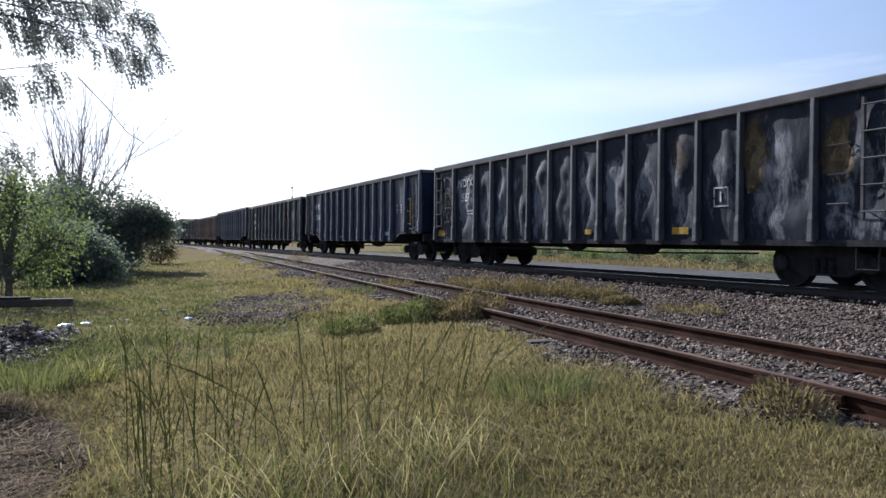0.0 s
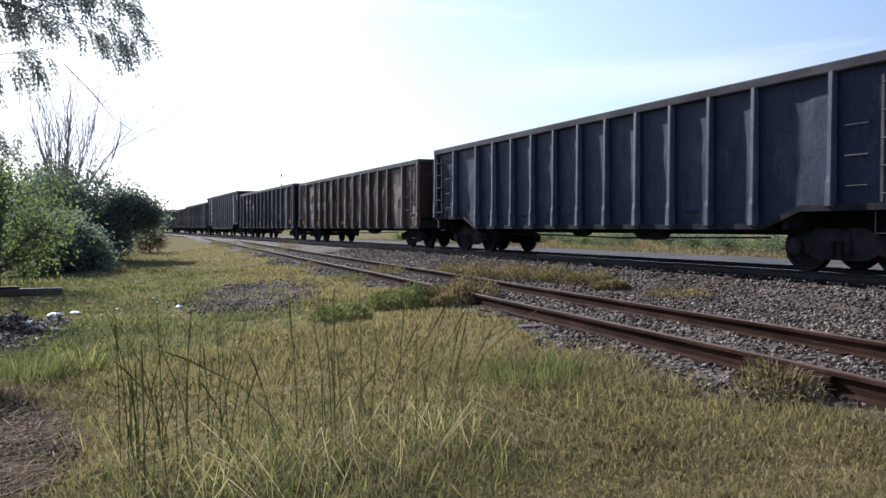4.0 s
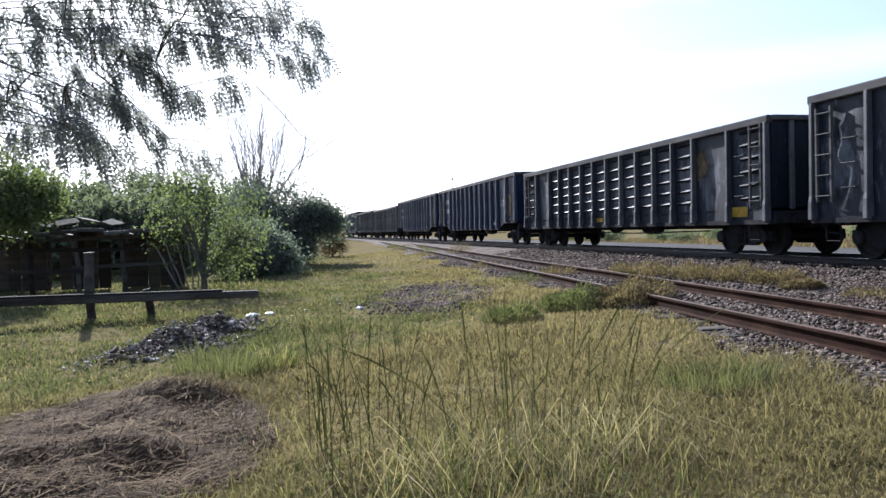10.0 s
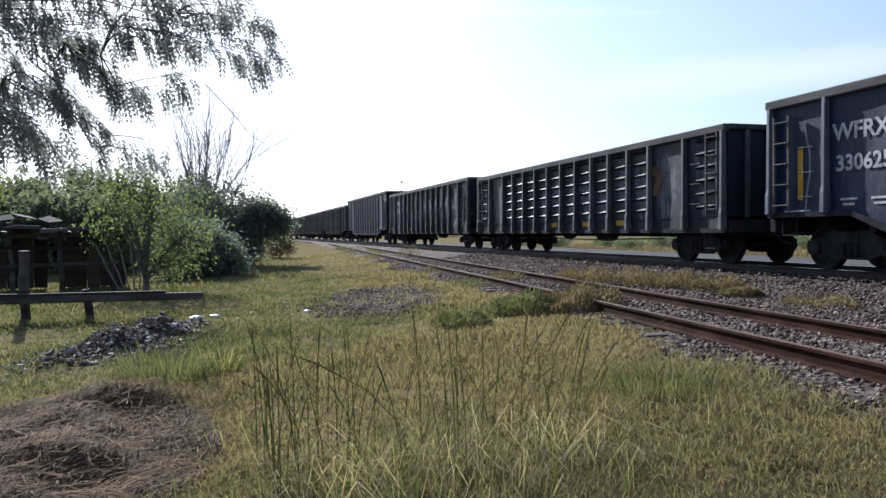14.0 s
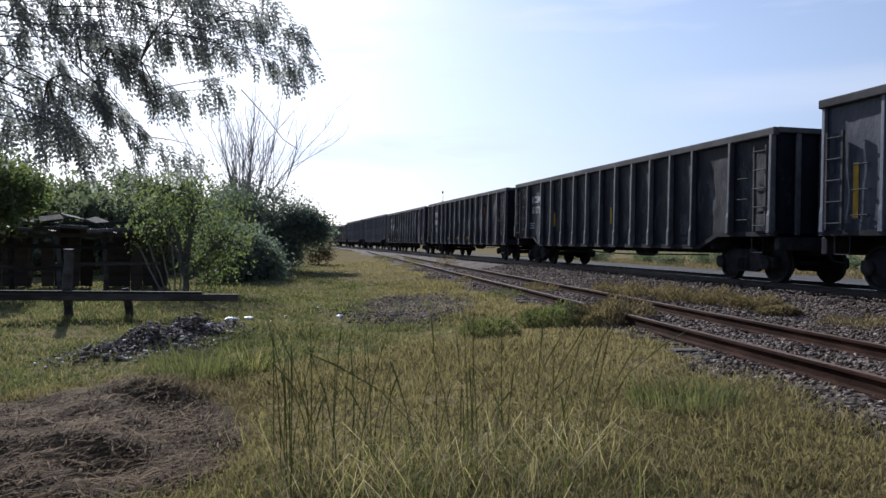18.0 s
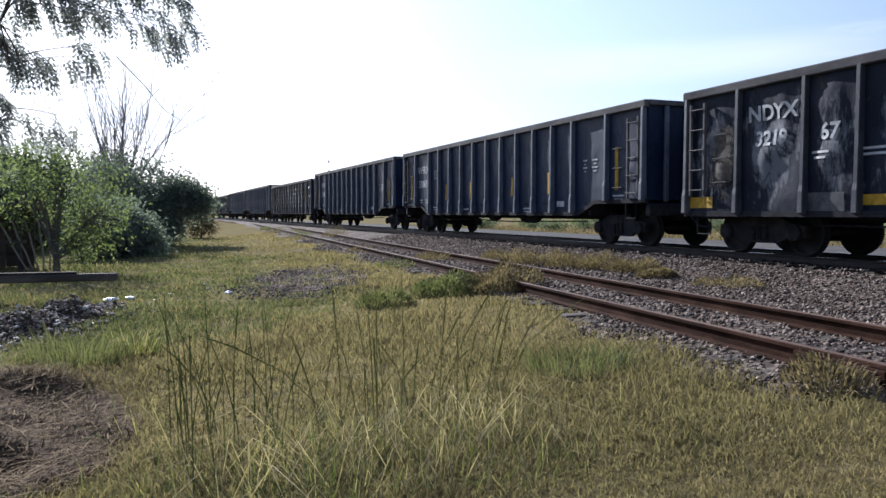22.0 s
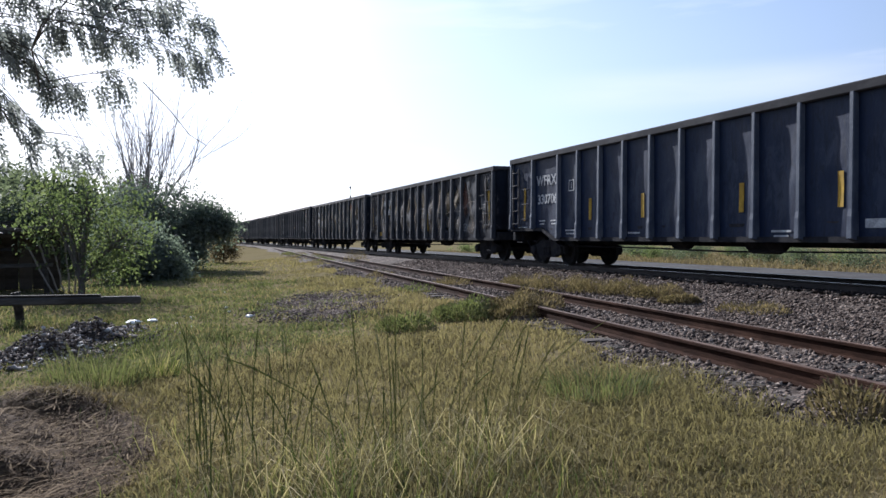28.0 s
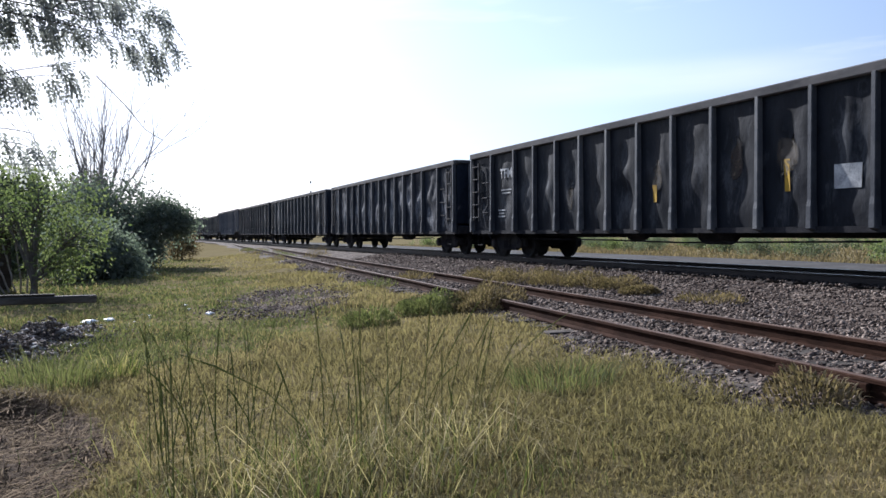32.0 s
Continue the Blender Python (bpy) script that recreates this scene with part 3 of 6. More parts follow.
RAIL = [(-0.07, 0), (0.07, 0), (0.07, 0.012), (0.012, 0.03), (0.009, 0.125), (0.036, 0.135), (0.036, 0.16), (0.028, 0.168),
        (-0.028, 0.168), (-0.036, 0.16), (-0.036, 0.135), (-0.009, 0.125), (-0.012, 0.03), (-0.07, 0.012)]


def build_track(name, label, middle, z_top, y0, y1, mat_rail, mat_top, ties, ends=(None, None), tie_drop=0.165):
    """Two rails with worn heads, and sleepers, along the line middle(y)."""
    root = tagged(empty(name), label, "railway track", kind="structure")

    def turn_at(y, step=0.5):
        return -math.degrees(math.atan2(float(middle(y + step)) - float(middle(y)), step))

    for side, stop in zip((-0.7535, 0.7535), ends):
        end = y1 if stop is None else stop
        y = y0
        while y < end - 0.05:
            ln = min(3.0 if 6 < y < 18 else 12.0 if -20 <= y < 100 else 40.0, end - y)
            turn = turn_at(y, ln)
            long = ln / math.cos(radians(turn))
            rail = part("rail", Shape().prism(RAIL, 0, long), mat_rail, root, at=pose(float(middle(y)) + side, y, z_top - 0.17, 0, 0, turn))
            head = Shape().prism([(-0.031, 0.1685), (0.031, 0.1685), (0.027, 0.1715), (-0.027, 0.1715)], 0, long)
            part("rail_head", head, mat_top, rail)
            y += ln
    tie = Shape().box(-1.28, 1.28, -0.115, 0.115, -0.16, 0, 0.012).mesh("sleeper")
    plate = Shape().box(-0.13, 0.13, -0.085, 0.085, 0, 0.016).mesh("tie_plate")
    for y in ties:
        t = part("sleeper", tie, M_TIE, root, at=pose(float(middle(y)) + rng.normal(0, 0.03), y + rng.normal(0, 0.02), z_top - tie_drop + rng.normal(0, 0.012), 0, 0, turn_at(y) + rng.normal(0, 0.8)))
        if y < 22:
            for side in (-0.7535, 0.7535):
                part("tie_plate", plate, M_RUST, t, at=pose(side, 0, 0.0))
    return root


build_track("main_track", "main railway track with steel rails on ballast", lambda y: TRACK_X, RAIL_Z, -460, 710, M_MAINRAIL, M_SHINE, np.arange(-6, 60, 0.6))
build_track("siding_track", "rusty disused siding track with old wooden sleepers", siding_x, SIDE_Z, -20, 100, M_RUST, M_RAILTOP, np.arange(-3, 60, 0.6), ends=(100, 88), tie_drop=0.18)

# ---- the goods train ----
HALF, LOW, TOP, DECK = 1.50, 0.80, 3.53, 1.12      # half width, sill, top of the side and end sill over the rail


def text_mesh(words, size):
    cu = bpy.data.curves.new("lettering", "FONT")
    cu.body, cu.size, cu.extrude, cu.align_x, cu.align_y = words, size, 0.002, "CENTER", "CENTER"
    cu.resolution_u, cu.offset = 3, 0.011
    ob = new("lettering", cu)
    me = bpy.data.meshes.new_from_object(ob.evaluated_get(bpy.context.evaluated_depsgraph_get()))
    bpy.data.objects.remove(ob)
    bpy.data.curves.remove(cu)
    me.name = "lettering"
    me.materials.clear()
    me.materials.append(M_LETTER)
    return me


BAYS = [0.0, 1.6, 3.22] + [3.22 + 1.11 * k for k in range(1, 11)] + [15.94, 17.54]
NINE = [0.0, 1.6, 3.2] + [3.2 + 1.237 * k for k in range(1, 10)] + [15.94, 17.54]
WIDER = [0.0, 1.53, 3.02] + [3.02 + 1.165 * k for k in range(1, 11)] + [16.1, 17.54]
LAYOUT = {"sooty": NINE, "gilt": NINE, "worn": WIDER}


def bay_lines(length, style=""):
    """Where the posts stand, from the far end: two wide bays, ten even ones (nine on some) and two wide ones."""
    return [v * length / BAYS[-1] for v in LAYOUT.get(style, BAYS)]


def dented_side(length, stepped, seed, dent, style):
    """The sheet of one side, sunk between its posts, with dents; stepped: the lower edge rises at both ends."""
    nz, per = 20, 14
    lines = bay_lines(length, style)[::-1]
    ny = (len(lines) - 1) * per
    vs, fs, wear_lit = [], [], []
    for i in range(ny + 1):
        k = min(i // per, len(lines) - 2)
        u = i / per - k
        y = length / 2 - (lines[k] + (lines[k + 1] - lines[k]) * u)
        d = length / 2 - abs(y)
        low = LOW
        if stepped:
            low = LOW + (DECK - LOW) * (1 - min(1, max(0, (d - 2.2) / 0.8)))
        bow = math.sin(math.pi * min(u, 1.0))
        for j in range(nz + 1):
            v = j / nz
            z = low + (TOP - 0.10 - low) * v
            belly = max(0.0, bow) * math.sin(math.pi * v) ** 0.7
            g = noise.noise(Vector((y * 0.9 + seed * 17.3, z * 0.8, seed))) + 0.7 * (1 - 3 * abs(noise.noise(Vector((y * 1.5 + seed * 5.1, z * 0.9, seed + 4)))))
            vs.append(((0.045 - 0.6 * dent) * max(0.0, bow) ** 0.8 * math.sin(math.pi * min(1, 0.06 + 0.94 * v)) ** 0.5 - min(0.09, 0.6 * dent * belly * (g + 0.9 * noise.noise(Vector((y * 2.7 + seed * 7.7, z * 1.9, seed + 2))) - 0.3)), y, z))
            # mask of the bay's middle, for scuffs and painted sunlight
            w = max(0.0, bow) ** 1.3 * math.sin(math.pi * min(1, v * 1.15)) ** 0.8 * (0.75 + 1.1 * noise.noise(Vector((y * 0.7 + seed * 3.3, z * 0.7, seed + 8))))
            wear_lit.append(min(1.0, max(0.0, w)))
    n = nz + 1
    for i in range(ny):
        for j in range(nz):
            a = i * n + j
            fs.append((a, a + 1, a + n + 1, a + n))
    GRID["last"] = np.array(vs).reshape(ny + 1, nz + 1, 3)
    back = [(x + 0.012, y, z) for x, y, z in vs]
    m = len(vs)
    fs += [tuple(k + m for k in reversed(f)) for f in fs]
    me = big_mesh("side_sheet", vs + back, fs, True)
    me.attributes.new("wear_lit", "FLOAT", "POINT").data.foreach_set("value", wear_lit + wear_lit)
    return me


def post_shape(low, foot=True, deep=1.0):
    """A pressed side post: a channel that widens to its foot."""
    w0, w1, d0, d1 = 0.046, 0.068, 0.12 * deep, 0.165 * deep
    top = TOP - 0.12
    sh = Shape()
    knee = low + 0.45
    rows = [(low + 0.02, w1, 0.05), (low + 0.06, w1, d1), (knee, w1 * 0.9, d1 * 0.95), (knee + 0.12, w0 * 1.05, d0 * 1.15), (top - 0.05, w0, d0), (top, w0, 0.03)] if foot else \
           [(low + 0.02, w0, 0.05), (low + 0.06, w0, d0), (low + 0.5, w0, d0), (low + 1.0, w0, d0), (top - 0.05, w0, d0), (top, w0, 0.03)]
    vs, fs = [], []
    for z, w, d in rows:
        vs += [(0.01, -w, z), (-d * 0.8, -w, z), (-d, -w * 0.75, z), (-d, w * 0.75, z), (-d * 0.8, w, z), (0.01, w, z)]
    for r in range(len(rows) - 1):
        for k in range(5):
            fs.append((r * 6 + k, r * 6 + k + 1, r * 6 + k + 7, r * 6 + k + 6))
    fs += [(0, 1, 2, 3, 4, 5), tuple(len(vs) - 1 - k for k in range(6))]
    return sh.add(vs, fs)


def ladder_shape(rungs, low, high, width):
    sh = Shape()
    for s in (-width / 2, width / 2):
        sh.box(-0.03, 0.03, s - 0.025, s + 0.025, low, high)
    for k in range(rungs):
        z = low + (high - low) * (k + 0.3) / (rungs - 0.4)
        sh.tube([(-0.05, -width / 2, z), (-0.05, width / 2, z)], 0.016, 6)
    return sh


def make_truck():
    """A three-piece truck: side frames, bolster, springs, bearing caps, with two wheelsets."""
    sh = Shape()
    for s in (-1, 1):
        x0, x1 = s * 1.0 - 0.07, s * 1.0 + 0.07
        side = [(-1.12, 0.36), (-1.12, 0.60), (-0.72, 0.66), (-0.45, 0.80), (0.45, 0.80), (0.72, 0.66), (1.12, 0.60), (1.12, 0.36), (0.80, 0.40), (0.46, 0.24), (-0.46, 0.24), (-0.80, 0.40)]
        n = len(side)
        sh.add([(x0, y, z) for y, z in side] + [(x1, y, z) for y, z in side],
               [tuple(range(n)), tuple(range(2 * n - 1, n - 1, -1))] + [(i, (i + 1) % n, (i + 1) % n + n, i + n) for i in range(n)])
        for y in (-0.89, 0.89):
            sh.disc((s * 1.05, y, 0.46), s, [(0, 0.16), (0.10, 0.16), (0.13, 0.11), (0.14, 0.05)], 14)
        for y in (-0.16, 0, 0.16):
            sh.tube([(s * 1.08, y, 0.30 + 0.02 * k) for k in range(14)], [0.07 if k % 2 else 0.055 for k in range(14)], 8)
    sh.box(-1.1, 1.1, -0.2, 0.2, 0.55, 0.78, 0.02)
    sh.box(-0.85, 0.85, -0.52, -0.42, 0.36, 0.50)
    sh.box(-0.85, 0.85, 0.42, 0.52, 0.36, 0.50)
    return sh.mesh("truck")


def make_wheelset():
    sh = Shape()
    prof = [(-0.045, 0.12), (-0.045, 0.17), (-0.02, 0.19), (-0.015, 0.36), (-0.03, 0.40), (-0.03, 0.485), (0.0, 0.487), (0.012, 0.462), (0.10, 0.455), (0.10, 0.40), (0.045, 0.37), (0.03, 0.19), (0.075, 0.16), (0.075, 0.10)]
    for s in (-1, 1):
        sh.disc((s * 0.717, 0, 0), s, prof, 28)
        for k in range(6):
            a = k * math.pi / 3
            sh.box(s * 0.74 - 0.01, s * 0.74 + 0.012, 0.27 * math.cos(a) - 0.03, 0.27 * math.cos(a) + 0.03, 0.27 * math.sin(a) - 0.03, 0.27 * math.sin(a) + 0.03)
    sh.tube([(-1.05, 0, 0), (1.05, 0, 0)], 0.075, 12)
    return sh.mesh("wheelset")


TRUCK, WHEELSET = make_truck(), make_wheelset()
COUPLER = (Shape().box(-0.08, 0.08, 0, 0.55, 0.76, 0.96, 0.015).box(-0.16, 0.16, 0.45, 0.74, 0.70, 1.02, 0.04).tube([(0.22, 0.1, 0.8), (0.25, 0.4, 0.55), (0.2, 0.72, 0.5)], 0.03, 6)).mesh("coupler")
LADDER = ladder_shape(5, 1.22, 3.22, 0.42).mesh("ladder")
GRAB = Shape().tube([(0, -0.2, 0), (-0.07, -0.2, 0), (-0.07, 0.2, 0), (0, 0.2, 0)], 0.014, 6).mesh("grab_iron")
STEP = Shape().tube([(0, -0.2, 0), (0, -0.2, -0.42), (0, 0.2, -0.42), (0, 0.2, 0)], 0.018, 6).mesh("sill_step")
POST_MESH = {}
CARS, WHEELS = [], []


def bent_strip(length, stepped, x0, x1, h):
    """The side sill, following the lower edge of the sheet."""
    L = length / 2
    pts = [(-L, DECK), (-L + 2.2, DECK), (-L + 3.0, LOW), (L - 3.0, LOW), (L - 2.2, DECK), (L, DECK)] if stepped else [(-L, LOW), (L, LOW)]
    vs, fs = [], []
    for y, z in pts:
        vs += [(x0, y, z - 0.02), (x1, y, z - 0.02), (x1, y, z + h), (x0, y, z + h)]
    for i in range(len(pts) - 1):
        for k in range(4):
            fs.append((i * 4 + k, i * 4 + (k + 1) % 4, i * 4 + 4 + (k + 1) % 4, i * 4 + 4 + k))
    fs += [(0, 1, 2, 3), tuple(len(vs) - 1 - k for k in range(4))]
    return Shape().add(vs, fs)


STYLE_SIZE = {"navy": (0.73, 3.93), "worn": (0.80, 3.57), "brown": (0.80, 3.42), "ribbed": (0.80, 3.36), "blue": (0.80, 3.60), "grim": (0.80, 3.60)}      # sill and top where they differ
STYLES = {
    # stepped sill, depth of dents, ribs, sheet, post, label
    "old": (False, 0.09, False, P_BLACK, M_POST, "old black high-sided gondola wagon with dented sides"),
    "sooty": (False, 0.075, False, P_BLACK2, M_POST, "near-black gondola wagon with dented sides, shade in its colour"),
    "tagged": (False, 0.12, False, P_TAGGED, M_POST, "black gondola wagon covered in faded sprayed paint"),
    "gold": (False, 0.12, False, P_TAGGED2, M_POST, "dented gondola wagon with gold and white sprayed paint"),
    "gilt": (False, 0.12, False, P_TAGGED2, M_POST, "dented gondola wagon with gold and white sprayed strokes"),
    "brown": (False, 0.09, False, P_BROWN, M_POST_BROWN, "rusty brown gondola wagon with pale sprayed letters"),
    "blue": (True, 0.03, False, P_BLUE, M_POST_BLUE, "dark blue coal gondola wagon with yellow reflective strips"),
    "navy": (True, 0.02, False, P_NAVY, M_POST_BLUE, "clean blue-black coal gondola wagon with yellow reflective strips"),
    "worn": (False, 0.075, False, P_BLACK2, M_POST, "black gondola wagon with scuffed dents and sprayed patches"),
    "grim": (True, 0.03, False, P_BLACK2, M_POST, "dark grey-black coal gondola wagon with dull lettering"),
    "ribbed": (False, 0.02, True, P_BLACK, M_POST, "black gondola wagon with horizontal pressed ribs"),
}
SIDES, GRID = {}, {}


def make_car(style, length, marks, seed):
    global LOW, TOP
    LOW, TOP = STYLE_SIZE.get(style, (0.80, 3.53))
    stepped, dent, ribs, sheet_mat, post_mat, label = STYLES[style]
    car = tagged(empty("gondola_wagon"), label, "freight wagon", "wagons of the goods train")
    L = length / 2
    lines = bay_lines(length, style)
    key = (style, round(length, 1), seed % 3)
    if key not in SIDES:
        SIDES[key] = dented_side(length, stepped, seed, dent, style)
        GRID[key] = GRID["last"]
    for s in (-1, 1):
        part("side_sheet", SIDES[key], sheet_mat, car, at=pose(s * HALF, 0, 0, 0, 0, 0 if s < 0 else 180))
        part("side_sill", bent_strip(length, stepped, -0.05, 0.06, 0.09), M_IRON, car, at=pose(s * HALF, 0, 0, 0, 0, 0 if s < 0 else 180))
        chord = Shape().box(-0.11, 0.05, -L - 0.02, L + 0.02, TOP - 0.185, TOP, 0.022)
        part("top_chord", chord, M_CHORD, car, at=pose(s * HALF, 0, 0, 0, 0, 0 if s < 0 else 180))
        for v in lines:
            y = min(max(L - v, -L + 0.09), L - 0.09)
            d = L - abs(y)
            low = LOW + (DECK - LOW) * (1 - min(1, max(0, (d - 2.2) / 0.8))) if stepped else LOW
            deep = 0.55 if style == "navy" else 1.0
            pk = (round(low, 2), round(TOP, 2), stepped, deep)
            if pk not in POST_MESH:
                POST_MESH[pk] = post_shape(low, True, deep).mesh("side_post")
            me = POST_MESH[pk]
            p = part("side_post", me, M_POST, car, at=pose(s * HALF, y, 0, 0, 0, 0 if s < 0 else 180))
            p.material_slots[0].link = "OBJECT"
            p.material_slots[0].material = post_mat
        if ribs:
            for k in range(len(lines) - 1):
                if k in (1, 12):
                    continue
                yc = L - (lines[k] + lines[k + 1]) / 2
                w = 0.36
                if "rib" not in SIDES:
                    r = Shape()
                    r.add([(0.0, -w, 0.05), (0.0, w, 0.05), (-0.06, w * 0.93, 0.0), (-0.06, -w * 0.93, 0.0), (0.0, -w, -0.05), (0.0, w, -0.05)], [(0, 1, 2, 3), (3, 2, 5, 4), (0, 3, 4), (1, 5, 2), (0, 4, 5, 1)])
                    SIDES["rib"] = r.mesh("pressed_rib")
                for j in range(6):
                    part("pressed_rib", SIDES["rib"], sheet_mat, car, at=pose(s * (HALF + 0.004), yc, LOW + 0.62 + 0.33 * j, 0, 0, 0 if s < 0 else 180))
    for e in (-1, 1):
        end = Shape().box(-HALF + 0.02, HALF - 0.02, -0.03, 0.0, DECK - 0.05, TOP - 0.12)
        part("end_sheet", end, sheet_mat, car, at=pose(0, e * (L - 0.03), 0, 0, 0, 0 if e > 0 else 180))
        part("end_chord", Shape().box(-HALF, HALF, -0.05, 0.1, TOP - 0.13, TOP - 0.003, 0.018), M_CHORD, car, at=pose(0, e * (L - 0.03), 0, 0, 0, 0 if e > 0 else 180))
        for x in (-0.95, -0.32, 0.32, 0.95):
            part("end_post", Shape().box(-0.06, 0.06, 0, 0.09, DECK, TOP - 0.13, 0.02), post_mat, car, at=pose(x, e * (L - 0.03), 0, 0, 0, 0 if e > 0 else 180))
        part("end_sill", Shape().box(-HALF + 0.05, HALF - 0.05, -0.1, 0.08, LOW - 0.02, DECK - 0.05, 0.02), M_IRON, car, at=pose(0, e * (L - 0.03), 0, 0, 0, 0 if e > 0 else 180))
        part("coupler", COUPLER, M_IRON, car, at=pose(0, e * (L - 0.05), 0, 0, 0, 0 if e > 0 else 180))
        for s in (-1, 1):
            lad = part("ladder", LADDER, M_CHORD, car, at=pose(s * (HALF + 0.09), e * (L - 0.46), 0, 0, 0, 0 if s < 0 else 180))
            if s < 0:
                part("sill_step", STEP, M_IRON, car, at=pose(s * (HALF + 0.02), e * (L - 0.62), (DECK if stepped else LOW) + 0.02))
                for z in (1.5, 2.0, 2.5):
                    part("grab_iron", GRAB, M_CHORD, car, at=pose(s * (HALF + 0.02), e * (L - 0.62) - e * 0.5, z))
    part("floor", Shape().box(-HALF + 0.02, HALF - 0.02, -L + 0.03, L - 0.03, DECK - 0.02, DECK + 0.05), M_IRON, car)
    under = Shape().box(-0.3, 0.3, -L + 0.1, L - 0.1, LOW - 0.14, DECK - 0.03, 0.03)
    bearer = ("bearer", LOW)
    if bearer not in SIDES:
        SIDES[bearer] = Shape().box(-HALF + 0.06, HALF - 0.06, -0.07, 0.07, LOW - 0.02, DECK - 0.03, 0.012).mesh("crossbearer")
    for y in np.linspace(-L + 2.6, L - 2.6, 6):
        part("crossbearer", SIDES[bearer], M_IRON, car, at=pose(0, y, 0))
    part("centre_sill", under, M_IRON, car)
    part("brake_cylinder", Shape().tube([(-0.75, 0.6 + 0.1 * k, LOW - 0.02) for k in range(8)], [0.10] + [0.19] * 6 + [0.10], 12), M_IRON, car)
    part("air_tank", Shape().tube([(-0.8, -2.4 + 0.15 * k, LOW - 0.06) for k in range(8)], [0.13] + [0.22] * 6 + [0.13], 12), M_IRON, car)
    part("brake_rod", Shape().tube([(-1.1, -L + 3.2, 0.62), (-1.1, -1.0, 0.56), (-1.05, 1.6, 0.60), (-1.1, L - 3.2, 0.62)], 0.022, 6), M_IRON, car)
    for e in (-1, 1):
        truck = part("truck", TRUCK, M_IRON, car, at=pose(0, e * (L - 1.75), 0))
        for w in (-0.89, 0.89):
            WHEELS.append(part("wheelset", WHEELSET, M_WHEEL, truck, at=pose(0, w, 0.46)))

    def at_bay(q):
        return L - q * length / BAYS[-1]

    grid = GRID[key]
    columns = grid[:, 0, 1]
    order = np.argsort(columns)

    def sheet_x(y, z):
        """How far the sheet lies inwards of its plane at a place."""
        k = float(np.interp(y, columns[order], order))
        i = min(int(k), len(columns) - 2)
        out = 0.0
        for col, f in ((i, 1 - (k - i)), (i + 1, k - i)):
            out += f * float(np.interp(z, grid[col, :, 2], grid[col, :, 0]))
        return out

    def on_sheet(name, verts, faces, mat, b, z, label="", lift=0.012):
        """Lay a flat mark, given by its own (depth, along, up), upon the sheet."""
        yc = at_bay(b)
        me = big_mesh(name, [(sheet_x(yc + v, z + w) - lift + u, v, w) for u, v, w in verts], faces)
        part(name, me, mat, car, label, at=pose(-HALF, yc, z))

    def panel(name, mat, b, z, w, h, label, nx=4, nz=5, thick=0.004):
        vs, fs = [], []
        for u in (0.0, -thick):
            vs += [(u, -w / 2 + w * p / nx, -h / 2 + h * q / nz) for p in range(nx + 1) for q in range(nz + 1)]
        m = nz + 1
        half = (nx + 1) * m
        for p in range(nx):
            for q in range(nz):
                a = p * m + q
                fs += [(a, a + 1, a + m + 1), (a, a + m + 1, a + m), (a + half, a + half + m + 1, a + half + 1), (a + half, a + half + m, a + half + m + 1)]
        on_sheet(name, vs, fs, mat, b, z, label)

    for kind, *a in marks:
        # places along the wagon are metres from its far end, heights from the rail
        if kind == "text":
            words, b, z, size = a
            me = text_mesh(words, size)
            me.calc_loop_triangles()
            on_sheet("lettering", [(-p.co.z - 0.004, -p.co.x, p.co.y) for p in me.vertices], [tuple(t.vertices) for t in me.loop_triangles], M_LETTER, b, z)
            bpy.data.meshes.remove(me)
        elif kind == "strip":
            b, z, h = a
            panel("reflective_strip", M_YELLOW, b, z, 0.135, h, "yellow reflective strip", 1, 4)
        elif kind == "plate":
            b, z, w, h = a
            panel("reflective_plate", M_YELLOW, b, z, w, h, "yellow reflective plate", 4, 1)
        elif kind == "white_plate":
            b, z, w, h = a
            panel("data_plate", M_LETTER, b, z, w, h, "small white data plate", 3, 1)
        elif kind == "patch":
            b, z, w, h = a
            panel("repaint_patch", M_GREYPATCH, b, z, w, h, "grey repainted rectangle", 5, 8)
        elif kind == "bars":
            b, z, w, rows = a
            for r in range(rows):
                panel("stencil_line", M_LETTER, b, z - 0.1 * r, w - 0.12 * (r % 2), 0.042, "line of small unreadable stencilling", 4, 1, 0.003)
        elif kind == "frame":
            b, z, w = a
            vs, fs = [], []
            for y0, y1, z0, z1 in ((-w / 2, -w / 2 + 0.03, -w / 2, w / 2), (w / 2 - 0.03, w / 2, -w / 2, w / 2), (-w / 2, w / 2, -w / 2, -w / 2 + 0.03), (-w / 2, w / 2, w / 2 - 0.03, w / 2), (-0.02, 0.02, -w / 4, w / 4)):
                n = len(vs)
                vs += [(u, y, q) for u in (0.0, -0.006) for y, q in ((y0, z0), (y1, z0), (y1, z1), (y0, z1))]
                fs += [(n, n + 1, n + 2), (n, n + 2, n + 3), (n + 4, n + 6, n + 5), (n + 4, n + 7, n + 6)]
            on_sheet("stencil_frame", vs, fs, M_LETTER, b, z, "white stencilled square")
        elif kind == "wave":
            z, high = a
            n = 64
            for k in range(n):
                q0, q1 = 0.2 + 16.9 * k / n, 0.2 + 16.9 * (k + 1) / n
                if min(abs(v - q * length / BAYS[-1]) for v in lines for q in (q0, q1)) < 0.12:
                    continue
                z0, z1 = (high * (math.sin(1.1 * q + seed) + 0.5 * math.sin(3.0 * q)) for q in (q0, q1))
                dy = at_bay(q1) - at_bay(q0)
